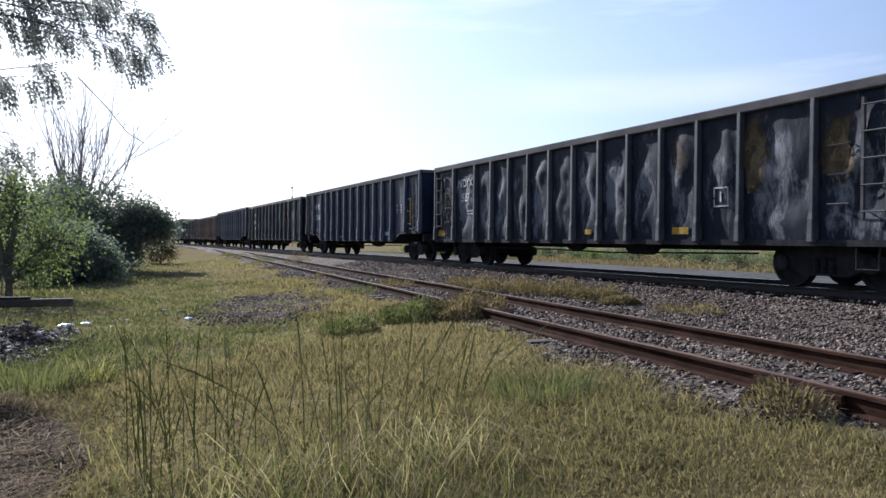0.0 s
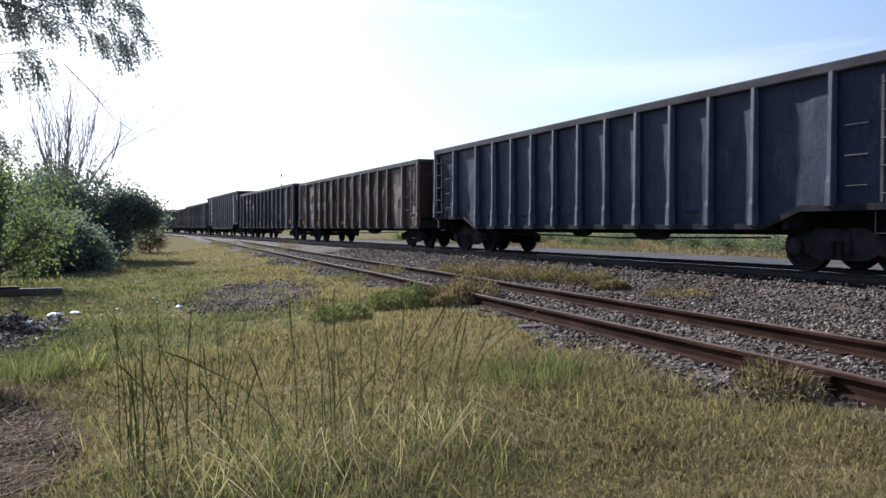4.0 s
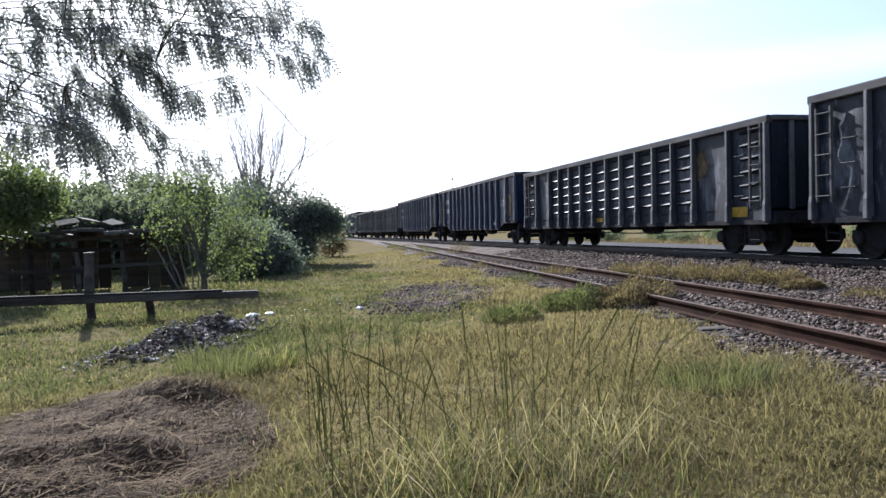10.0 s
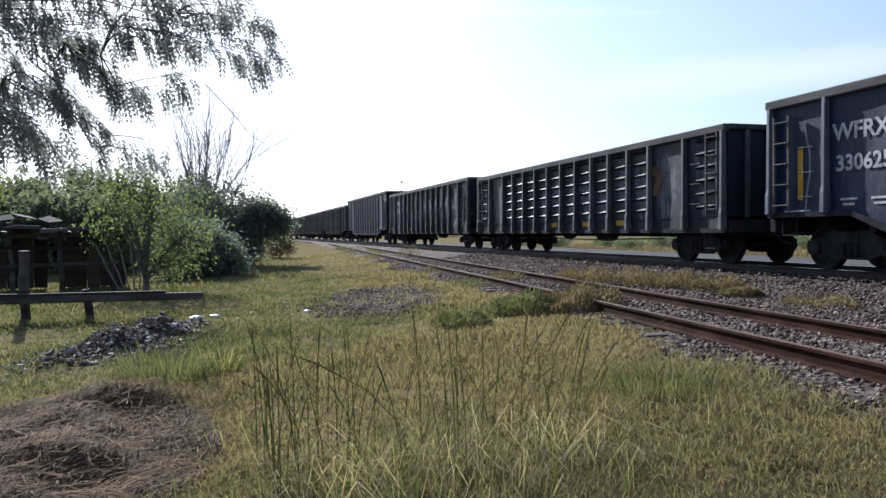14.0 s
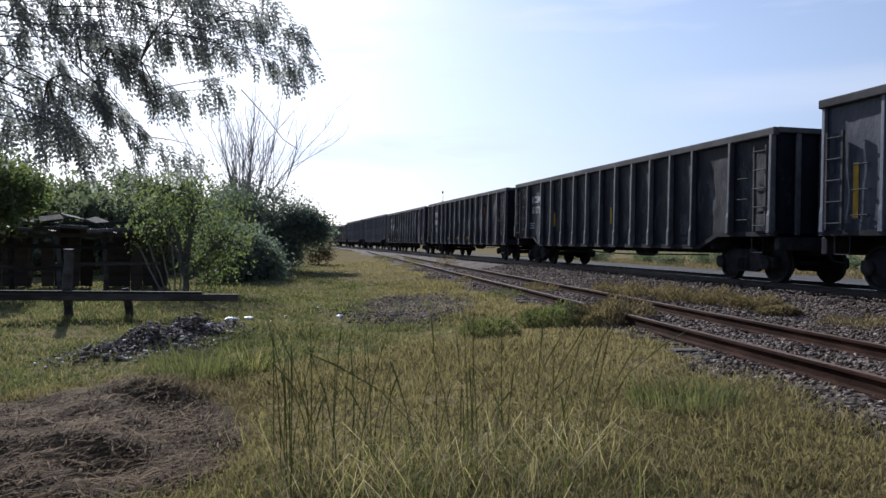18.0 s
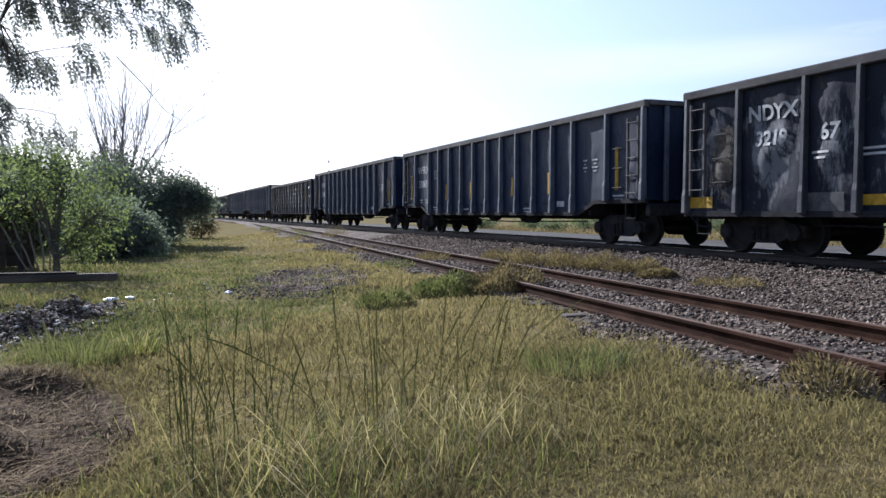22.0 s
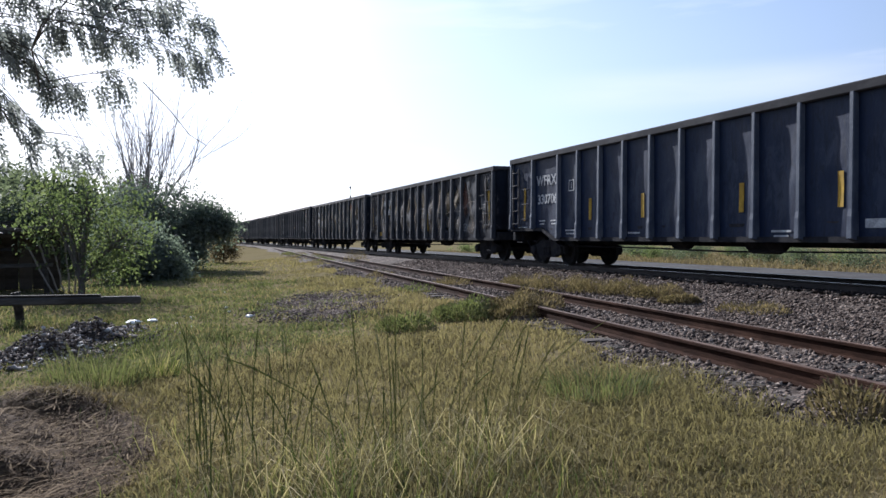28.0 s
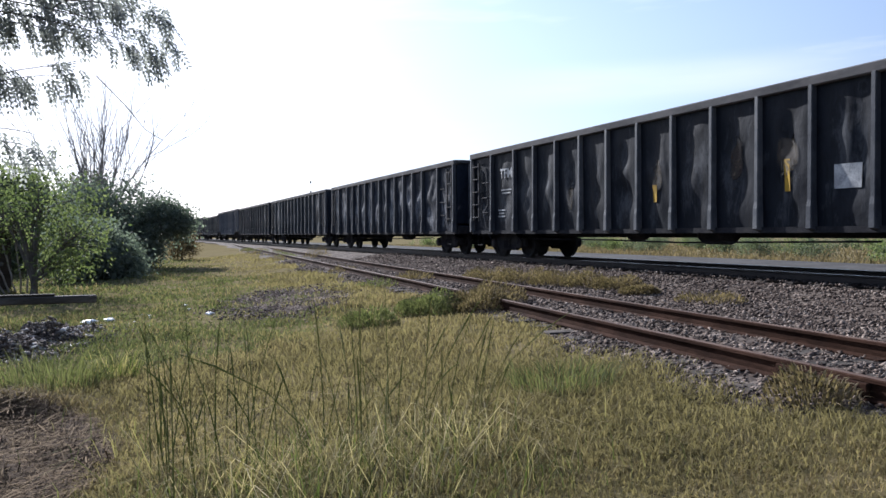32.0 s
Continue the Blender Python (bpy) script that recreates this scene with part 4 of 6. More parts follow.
                on_sheet("sprayed_line", [(u, v, w) for u in (0, -0.004) for v, w in ((0, z0 - 0.018), (0, z0 + 0.018), (dy, z1 + 0.018), (dy, z1 - 0.018))],
                         [(0, 1, 2), (0, 2, 3), (4, 6, 5), (4, 7, 6)], M_WAVE, q0, z, "thin pale sprayed line")
        elif kind == "tag":
            b, z, w, h, colour = a
            panel("sprayed_tag", colour, b, z, w * 1.25, h * 1.2, "sprayed paint patch", 8, 10, 0.003)
    return car


def wfrx(number):
    return [("text", "WFRX", 2.36, 2.70, 0.45), ("text", number, 2.42, 2.10, 0.42), ("frame", 3.85, 2.45, 0.34), ("bars", 2.1, 1.42, 0.4, 2), ("bars", 2.8, 1.42, 0.4, 2), ("strip", 0.88, 2.0, 1.1),
            ("strip", 4.85, 1.7, 0.62), ("strip", 7.25, 1.7, 0.62), ("strip", 10.55, 1.72, 0.62), ("strip", 12.9, 1.75, 0.65), ("strip", 16.3, 2.0, 1.1), ("bars", 15.3, 2.3, 0.26, 4), ("bars", 14.85, 2.3, 0.18, 4), ("bars", 16.4, 1.3, 0.5, 2), ("bars", 3.8, 1.1, 0.6, 2),
            ("bars", 6.9, 1.0, 0.5, 1), ("white_plate", 13.6, 1.12, 0.42, 0.16), ("bars", 11.6, 1.0, 0.5, 2), ("bars", 0.8, 1.22, 0.7, 1)]


def fleet(code, number, more=()):
    return [("text", code, 2.4, 2.72, 0.45), ("text", number, 2.4, 2.2, 0.42), ("bars", 2.3, 1.8, 0.5, 3), ("bars", 3.75, 1.95, 0.6, 2), ("plate", 2.5, 1.12, 0.5, 0.14), ("plate", 5.85, 1.14, 0.6, 0.15),
            ("plate", 8.1, 1.14, 0.6, 0.15), ("plate", 10.3, 1.14, 0.6, 0.16), ("tag", 0.9, 2.1, 0.4, 1.2, M_RUSTTAG), *more]


def graffiti(bays):
    """Tall gold strokes over pale scrawls, bay by bay."""
    out = [("wave", 2.1, 0.16)]
    for k in range(len(bays) - 1):
        middle = (bays[k] + bays[k + 1]) / 2
        out.append(("tag", middle + 0.06 * math.sin(5 * k), 2.45 + 0.1 * math.sin(3 * k), 0.34 + 0.10 * (k % 3), 1.1 + 0.3 * math.sin(2.2 * k), M_GOLDTAG if k % 4 else M_RUSTTAG))
        out.append(("tag", middle - 0.08 * math.sin(4 * k), 1.45 + 0.1 * math.sin(2 * k), 0.65, 0.75, M_CREAM if k % 2 else M_RUSTTAG))
    return out


# style, place of the far end at 0 s, marks
TRAIN = [
    ("tagged", 25.00, [("plate", 0.5, 1.1, 0.55, 0.2), ("plate", 9.39, 1.08, 0.3, 0.13), ("plate", 12.67, 1.08, 0.5, 0.15), ("frame", 13.83, 1.75, 0.4), ("tag", 14.6, 2.55, 0.75, 1.3, M_GOLDTAG), ("tag", 12.61, 2.7, 0.6, 0.8, M_RUSTTAG), ("tag", 16.31, 2.5, 0.7, 1.3, M_GOLDTAG), ("text", "NDYX", 2.42, 2.8, 0.4), ("text", "587", 2.42, 2.3, 0.4), ("bars", 2.82, 1.85, 0.7, 2), ("tag", 1.0, 2.1, 0.7, 1.2, M_CREAM)]),
    ("blue", 43.95, wfrx("330676")),
    ("sooty", 63.17, fleet("TFM", "60633", [("tag", 13.55, 2.55, 0.8, 0.8, M_RED)])),
    ("blue", 82.00, []),
    ("brown", 101.00, [("tag", 2.42, 2.75, 0.8, 1.1, M_PALETAG), ("tag", 3.75, 2.8, 0.65, 0.95, M_PALETAG), ("tag", 4.85, 2.85, 0.65, 0.95, M_PALETAG), ("tag", 0.9, 2.2, 0.8, 1.3, M_PALETAG), ("tag", 6.94, 2.5, 0.7, 1.0, M_RUSTTAG), ("tag", 9.27, 2.5, 0.7, 1.0, M_RUSTTAG), ("text", "80", 2.42, 1.95, 0.5), ("text", "05", 3.75, 1.95, 0.5), ("text", "20", 4.85, 1.95, 0.5), ("plate", 0.5, 1.15, 0.5, 0.3), ("plate", 3.75, 1.05, 0.6, 0.17), ("bars", 2.42, 1.5, 0.4, 2), ("bars", 3.75, 1.45, 0.4, 2), ("plate", 8.04, 1.05, 0.6, 0.15)]),
    ("sooty", 120.12, [("text", "WF", 2.42, 2.78, 0.46), ("text", "RX", 3.72, 2.8, 0.44), ("text", "32", 2.42, 2.28, 0.46), ("text", "06", 3.72, 2.3, 0.44), ("text", "06", 4.95, 2.35, 0.44), ("bars", 2.46, 1.7, 0.4, 2), ("bars", 3.7, 1.75, 0.45, 2), ("plate", 3.7, 1.12, 0.5, 0.17), ("plate", 7.2, 1.12, 0.55, 0.18), ("plate", 11.25, 1.1, 0.55, 0.17), *[("frame", 13.38, 1.5, 0.32), ("plate", 16.31, 1.2, 0.55, 0.28)]]),
    ("navy", 139.10, [("text", "AOKX", 2.42, 2.75, 0.44), ("text", "43897", 2.42, 2.25, 0.44), ("bars", 2.1, 1.75, 0.4, 3), ("bars", 2.75, 1.75, 0.4, 3), ("strip", 0.85, 2.1, 1.2), ("strip", 5.9, 1.6, 0.5), ("strip", 10.35, 1.65, 0.5), ("strip", 13.9, 1.75, 0.7), ("strip", 16.4, 2.1, 1.2), ("white_plate", 12.6, 1.15, 0.25, 0.14)]),
    ("old", 158.27, [("strip", 2.45, 2.0, 0.7), ("strip", 7.2, 1.8, 0.6), ("strip", 11.55, 1.8, 0.65), ("strip", 13.9, 1.85, 0.7), ("strip", 16.45, 2.15, 1.25), ("frame", 14.85, 1.75, 0.42), ("bars", 15.95, 3.05, 0.3, 4), ("bars", 12.7, 1.15, 0.6, 1), ("bars", 15.95, 1.3, 0.3, 1), ("tag", 16.2, 2.2, 0.5, 0.9, M_RUSTTAG)]),
    ("ribbed", 177.36, [("plate", 16.31, 1.1, 0.6, 0.25), ("plate", 8.04, 1.05, 0.5, 0.14), ("tag", 14.6, 2.4, 0.7, 0.9, M_GOLDTAG)]),
    ("blue", 196.26, wfrx("330664")),
    ("blue", 215.33, wfrx("330625")),
    ("ribbed", 234.47, [("plate", 8.04, 1.08, 0.45, 0.16), ("plate", 10.48, 1.08, 0.5, 0.16), ("plate", 12.67, 1.08, 0.5, 0.16), ("tag", 14.6, 2.3, 0.6, 1.0, M_GOLDTAG)]),
    ("tagged", 253.52, [("text", "NDYX", 2.42, 2.8, 0.4), ("text", "3219", 2.42, 2.3, 0.4), ("text", "73", 3.75, 2.35, 0.4), ("plate", 0.5, 1.12, 0.5, 0.2), ("plate", 5.77, 1.08, 0.5, 0.15)]),
    ("navy", 272.60, [("strip", 0.9, 2.0, 1.1), ("strip", 6.0, 1.6, 0.5), ("strip", 10.35, 1.65, 0.5), ("strip", 16.4, 2.1, 1.2), ("bars", 15.0, 1.25, 0.5, 1), ("white_plate", 13.75, 1.15, 0.25, 0.14), ("bars", 16.6, 1.35, 0.4, 1)]),
    ("grim", 292.03, [("text", "KCSM", 2.42, 2.75, 0.4), ("text", "61573", 2.42, 2.3, 0.4), ("bars", 1.95, 1.75, 0.5, 3), ("strip", 4.5, 1.85, 0.55), ("strip", 9.39, 1.85, 0.55)]),
    ("worn", 311.21, fleet("TFM", "60930", [("tag", 13.55, 2.6, 0.8, 0.8, M_RED)])),
    ("tagged", 330.28, [("text", "NDYX", 2.42, 2.8, 0.42), ("text", "3219", 2.42, 2.3, 0.4), ("text", "67", 3.75, 2.3, 0.40), ("tag", 1.12, 2.0, 0.7, 1.5, M_CREAM), ("bars", 3.58, 1.95, 0.4, 2), ("bars", 4.67, 1.95, 0.7, 2), ("patch", 3.65, 1.05, 0.8, 0.35), ("plate", 0.5, 1.08, 0.75, 0.24), ("plate", 4.67, 1.08, 0.6, 0.18), ("plate", 6.87, 1.08, 0.5, 0.16), ("plate", 16.16, 1.15, 0.55, 0.25)]),
    ("blue", 349.58, wfrx("330635")),
    ("blue", 368.85, wfrx("330721")),
    ("ribbed", 388.21, [("plate", 9.27, 1.08, 0.4, 0.15), ("tag", 2.02, 2.2, 0.6, 1.1, M_GOLDTAG), ("tag", 14.6, 2.3, 0.7, 1.2, M_GOLDTAG)]),
    ("blue", 406.62, [("bars", 13.55, 2.2, 0.5, 4)]),
    ("blue", 426.32, wfrx("330706")),
    ("gold", 445.24, [("text", "KC", 2.8, 2.75, 0.42), ("text", "SM", 3.68, 2.75, 0.42), ("text", "10", 2.8, 2.25, 0.42), ("text", "58", 3.68, 2.25, 0.42), ("strip", 0.2, 2.1, 1.1), ("strip", 10.0, 1.6, 0.8), ("strip", 17.04, 2.1, 1.1), ("plate", 1.95, 1.1, 0.5, 0.2), ("tag", 14.6, 2.4, 0.75, 1.3, M_REDBROWN), ("frame", 14.58, 1.3, 0.3)] + graffiti(BAYS)),
    ("gilt", 464.08, [("text", "TFM", 2.42, 2.7, 0.40), ("text", "60253", 2.42, 2.2, 0.38), ("strip", 7.9, 1.7, 0.7), ("tag", 13.5, 2.9, 0.8, 0.5, M_RED), ("tag", 13.5, 2.35, 0.8, 0.55, M_TAGGREEN)] + graffiti(NINE)),
    ("worn", 483.65, [("text", "TFM", 2.4, 2.72, 0.42), ("bars", 2.4, 2.2, 0.7, 2), ("bars", 2.1, 1.55, 0.45, 3), ("tag", 15.4, 2.85, 0.85, 0.42, M_RED), ("tag", 15.4, 2.45, 0.8, 0.6, M_TAGGREEN), ("bars", 15.1, 1.75, 0.3, 4),
                       ("bars", 15.65, 1.75, 0.3, 4), ("white_plate", 14.15, 1.75, 0.5, 0.42), ("strip", 12.95, 1.85, 0.6), ("tag", 12.95, 2.2, 0.4, 0.8, M_CREAM), ("strip", 9.4, 1.7, 0.4), ("strip", 17.25, 2.0, 1.3), ("tag", 9.5, 2.1, 0.3, 0.7, M_CREAM),
                       ("tag", 11.75, 2.2, 0.3, 0.9, M_RUSTTAG), ("tag", 6.0, 1.8, 0.22, 0.7, M_CREAM), ("bars", 16.5, 2.1, 0.5, 2), ("patch", 16.4, 1.25, 0.7, 0.3)]),
    ("tagged", 502.59, []),
    ("old", 521.75, []), ("sooty", 540.79, []), ("blue", 559.95, []), ("ribbed", 578.99, []), ("tagged", 598.14, []), ("old", 617.29, []),
    ("blue", 636.33, []), ("sooty", 655.49, []), ("old", 674.54, []), ("tagged", 693.69, []),
]


def train_way(t):
    """How far the train has come after t seconds."""
    return 14.462 * t - 0.00250 * t * t


def build_train():
    before = TRAIN[0][1] - 19.05
    for i, (style, far, marks) in enumerate(TRAIN):
        length = far - before - 1.4
        car = make_car(style, round(length, 1), marks, i)
        CARS.append((car, far - length / 2))
        before = far


build_train()


# ---- stones, grass and weeds ----
def stuff(name, verts, faces, mat, label, category, smooth=False):
    ob = part(name, big_mesh(name, verts, faces, smooth), mat)
    return tagged(ob, label, category, kind="stuff")


def stones_at(places, sizes):
    """Rough angular stones, each a warped octahedron."""
    n = len(places)
    base = np.array([(1, 0, 0), (-1, 0, 0), (0, 1, 0), (0, -1, 0), (0, 0, 1), (0, 0, -1)], dtype=float)
    tri = np.array([(0, 2, 4), (2, 1, 4), (1, 3, 4), (3, 0, 4), (2, 0, 5), (1, 2, 5), (3, 1, 5), (0, 3, 5)])
    v = np.repeat(base[None], n, 0) + rng.normal(0, 0.3, (n, 6, 3))
    v *= (sizes[:, None] * rng.uniform(0.6, 1.15, (n, 3)))[:, None, :] * np.array([1.1, 1.1, 0.75])
    a = rng.uniform(0, 2 * np.pi, n)
    c, s = np.cos(a)[:, None], np.sin(a)[:, None]
    v = np.stack([v[..., 0] * c - v[..., 1] * s, v[..., 0] * s + v[..., 1] * c, v[..., 2]], -1)
    b = rng.uniform(-0.7, 0.7, n)
    c, s = np.cos(b)[:, None], np.sin(b)[:, None]
    v = np.stack([v[..., 0] * c - v[..., 2] * s, v[..., 1], v[..., 0] * s + v[..., 2] * c], -1)
    v += np.asarray(places)[:, None, :]
    return v.reshape(-1, 3), (tri[None] + 6 * np.arange(n)[:, None, None]).reshape(-1, 3)


def blades_at(places, height, width, lean, bend=None):
    """Grass blades: a tapering strip of three triangles each, bent over by lean."""
    n = len(places)
    a = rng.uniform(0, 2 * np.pi, n) if bend is None else bend
    way = np.stack([np.cos(a), np.sin(a), np.zeros(n)], -1)
    face = rng.uniform(0, 2 * np.pi, n)
    side = np.stack([np.cos(face), np.sin(face), np.zeros(n)], -1) * (width / 2)[:, None]
    up = np.array([0, 0, 1.0])
    p = np.asarray(places)
    mid = p + up * (height * 0.55)[:, None] + way * (height * lean * 0.3)[:, None]
    tip = p + up * (height * np.maximum(0.25, 1 - 0.45 * lean))[:, None] + way * (height * lean)[:, None]
    v = np.stack([p - side, p + side, mid - side * 0.75, mid + side * 0.75, tip], 1)
    tri = np.array([(0, 1, 2), (1, 3, 2), (2, 3, 4)])
    return v.reshape(-1, 3), (tri[None] + 5 * np.arange(n)[:, None, None]).reshape(-1, 3)


def joined(*pieces):
    vs, fs, n = [], [], 0
    for v, f in pieces:
        vs.append(v)
        fs.append(f + n)
        n += len(v)
    return np.concatenate(vs), np.concatenate(fs)


def ballast_edge(y):
    y = np.minimum(y, 95)
    return siding_x(y) - 1.6 + 0.25 * np.sin(0.9 * y) + 0.12 * np.sin(2.3 * y + 1)


def bed_heights(x, y):
    left = ballast_edge(y)
    z = 0.18 + 0.055 * smooth_step(0, 0.7, x - left) - 0.06 * (1 - smooth_step(0, 0.12, x - left))
    return z + 0.185 * smooth_step(TRACK_X - 3.0, TRACK_X - 1.7, x) - 0.16 * smooth_step(TRACK_X + 1.7, TRACK_X + 3.4, x)


def scatter_ballast():
    n = 105000
    y = 1.5 + 32 * rng.random(n) ** 1.6
    left = ballast_edge(y) - 0.15
    x = left + (TRACK_X + 3.3 - left) * rng.random(n)
    keep = (np.abs(np.abs(x - siding_x(y)) - 0.7535) > 0.075) & (np.abs(np.abs(x - TRACK_X) - 0.7535) > 0.075)
    x, y = x[keep], y[keep]
    size = rng.uniform(0.011, 0.032, len(x)) * (0.9 + y / 30)
    z = bed_heights(x, y) + size * 0.25
    z += 0.05 * (np.abs(x - TRACK_X) < 1.3)
    # strip under the train, darkened by colour for oil and shade
    oily_shade = (x > TRACK_X - 1.15 - 0.12 * rng.normal(0, 1, len(x)) ** 2) & (x < TRACK_X + 1.3)
    for pick, name, mat, label in ((oily_shade, "oily_stones", M_OILY_SHADE, "crushed stones under the main track, coloured dark for oil and shade"), (~oily_shade, "ballast_stones", M_STONE, "loose grey and brown crushed stones")):
        v, f = stones_at(np.stack([x, y, z], -1)[pick], size[pick])
        stuff(name, v, f, mat, label, "gravel")
    n = 14000
    a, r = rng.uniform(0, 2 * np.pi, n), np.sqrt(rng.random(n)) * (1 + 0.25 * rng.normal(0, 1, n))
    x, y = 3.2 + 1.25 * r * np.cos(a) + 0.3 * r * np.sin(a), 15.6 + 2.5 * r * np.sin(a)
    size = rng.uniform(0.015, 0.04, n)
    v, f = stones_at(np.stack([x, y, land(x, y) + size * 0.3], -1), size)
    stuff("gravel_patch", v, f, M_STONE, "patch of spilled grey gravel in the grass", "gravel")


scatter_ballast()


def in_mound(x, y):
    return ((x + 1.3) / 1.15) ** 2 + ((y - 5.6) / 1.65) ** 2


def in_rubble(x, y):
    u = ((x + 1.25) * 1.75 + (y - 11.05) * 3.75) / math.hypot(1.75, 3.75)
    w = ((x + 1.25) * 3.75 - (y - 11.05) * 1.75) / math.hypot(1.75, 3.75)
    return (u / 1.9) ** 2 + (w / 0.7) ** 2


def scatter_grass():
    """Short meadow grass in small clumps, thinner on the trodden and bare places."""
    n, per = 66000, 9
    az = np.radians(rng.uniform(-23, 62, n))
    r = 2.2 * (48 / 2.2) ** (rng.random(n) ** 1.15)
    x, y = r * np.sin(az), r * np.cos(az)
    patch = np.clip(0.5 + 0.22 * np.sin(1.1 * x + 0.7 * y) + 0.2 * np.sin(0.6 * x - 1.7 * y + 2) + 0.18 * np.sin(3.1 * x + 2.2 * y) * np.sin(2.4 * y - 1.3 * x), 0, 1)
    bare = smooth_step(1.0, 0.2, ((x - 4.2) / 2.6) ** 2 + ((y - 34) / 13) ** 2) + smooth_step(1.0, 0.3, ((x - 1.75) / 0.5) ** 2 + ((y - 7.2) / 1.6) ** 2)
    keep = (x < ballast_edge(y) + 0.22 + 0.22 * rng.normal(0, 1, n)) & (in_mound(x, y) > 0.85) & (in_rubble(x, y) > 0.3 + 0.4 * rng.random(n))
    keep &= ~((((x - 3.2) / 1.25) ** 2 + ((y - 15.6) / 2.5) ** 2 < 0.95) & (rng.random(n) < 0.72))
    keep &= rng.random(n) < (0.6 + 0.4 * patch) * (1 - 0.6 * np.clip(bare, 0, 1))
    x, y, r, patch = x[keep], y[keep], r[keep], patch[keep]
    lawn = (x + 0.35 * np.sin(y) + 0.5 * rng.normal(0, 1, len(x)) < 3.7 - 0.12 * (y - 14) ** 2 * (y < 14)) & (y > 7.0) & (rng.random(len(x)) < 0.86)
    for pick, name, mat, label in ((lawn, "lawn", M_GREEN, "short green grass by the fence"), (~lawn, "grass", M_GRASS, "short dry olive-green meadow grass in clumps")):
        cx, cy, cr, cp = (np.repeat(q[pick], per) for q in (x, y, r, patch))
        m = len(cx)
        a = rng.uniform(0, 2 * np.pi, m)
        d = (0.03 + 0.014 * cr) * np.sqrt(rng.random(m))
        px, py = cx + d * np.cos(a), cy + d * np.sin(a)
        h = (0.04 + 0.085 * cp) * rng.uniform(0.5, 1.5, m) * (1 + 0.25 * smooth_step(6.5, 4.5, cr) * smooth_step(1.4, 2.4, cx)) * np.clip(cr / 8 + 0.45, 0.7, 1.25) * (0.75 if name == "lawn" else 1)
        v, f = blades_at(np.stack([px, py, land(px, py) - 0.005], -1), h, 0.003 + 0.0009 * cr, rng.uniform(0.2, 1.5, m), rng.uniform(0, 2 * np.pi, m))
        stuff(name, v, f, mat, label, "grass")
    # beyond the line
    n = 26000
    x, y = 22.3 + 26 * rng.random(n) ** 1.6, -2 + 70 * rng.random(n)
    v, f = blades_at(np.stack([x, y, land(x, y)], -1), rng.uniform(0.1, 0.35, n), np.full(n, 0.05), rng.uniform(0.2, 0.9, n))
    stuff("field_grass", v, f, M_WEED, "olive grass in the field beyond the train", "grass")


scatter_grass()


def tall_grass():
    """The stand of tall stems close before the camera."""
    pieces = []
    for cx, cy, sx, sy, n, lo, hi in ((0.42, 4.4, 0.3, 0.25, 120, 0.15, 0.62), (1.0, 4.3, 0.35, 0.25, 200, 0.12, 0.55), (1.75, 4.25, 0.35, 0.28, 240, 0.12, 0.52), (0.7, 3.85, 0.65, 0.25, 800, 0.08, 0.32), (1.8, 3.7, 0.5, 0.25, 420, 0.08, 0.3), (0.0, 5.6, 0.25, 0.3, 60, 0.2, 0.4)):
        x, y = rng.normal(cx, sx, n), rng.normal(cy, sy, n)
        h = lo + 1.15 * (hi - lo) * rng.random(n) ** 2.3
        bend = rng.uniform(0, 2 * np.pi, n)
        pieces.append(blades_at(np.stack([x, y, land(x, y) - 0.01], -1), h, rng.uniform(0.0035, 0.0075, n), np.where(rng.random(n) < 0.55, rng.uniform(0.6, 1.8, n), rng.uniform(0.05, 0.7, n)), bend))
    v, f = joined(*pieces)
    stuff("tall_grass", v, f, M_STALK, "tall thin green and straw-coloured grass stems", "grass")
    n = 480
    x, y = rng.uniform(0.2, 2.4, n), rng.normal(4.2, 0.4, n)
    v, f = blades_at(np.stack([x, y, land(x, y) + 0.02], -1), rng.uniform(0.2, 0.7, n), rng.uniform(0.003, 0.0065, n), rng.uniform(0.6, 1.9, n), rng.uniform(0, 2 * np.pi, n))
    stuff("bent_straw", v, f, M_PALESTRAW, "pale dry straws bent over among the grass", "grass")
    root = tagged(empty("seed_grass", pose(1.0, 4.6, float(land(1.0, 4.6)))), "slender seed stalks rising out of the tall grass", "grass")
    for k in range(64):
        x = rng.normal(0.45, 0.2) if k % 4 == 0 else rng.uniform(0.1, 2.3)
        y = rng.normal(4.6, 0.3)
        h, a, lean = rng.uniform(0.45, 1.1), rng.uniform(-math.pi, math.pi), abs(rng.normal(0.2, 0.3))
        z = float(land(x, y)) - float(land(1.0, 4.6))
        pts = [(x - 1.0 + math.cos(a) * lean * h * u * u, y - 4.6 + math.sin(a) * lean * h * u * u, z + h * (u - 0.12 * lean * u * u)) for u in (0, 0.3, 0.6, 0.85, 1.0)]
        part("stalk", Shape().tube(pts, [0.004, 0.0036, 0.003, 0.0055 if k % 2 else 0.0028, 0.0012], 4), M_STALK, root)


tall_grass()


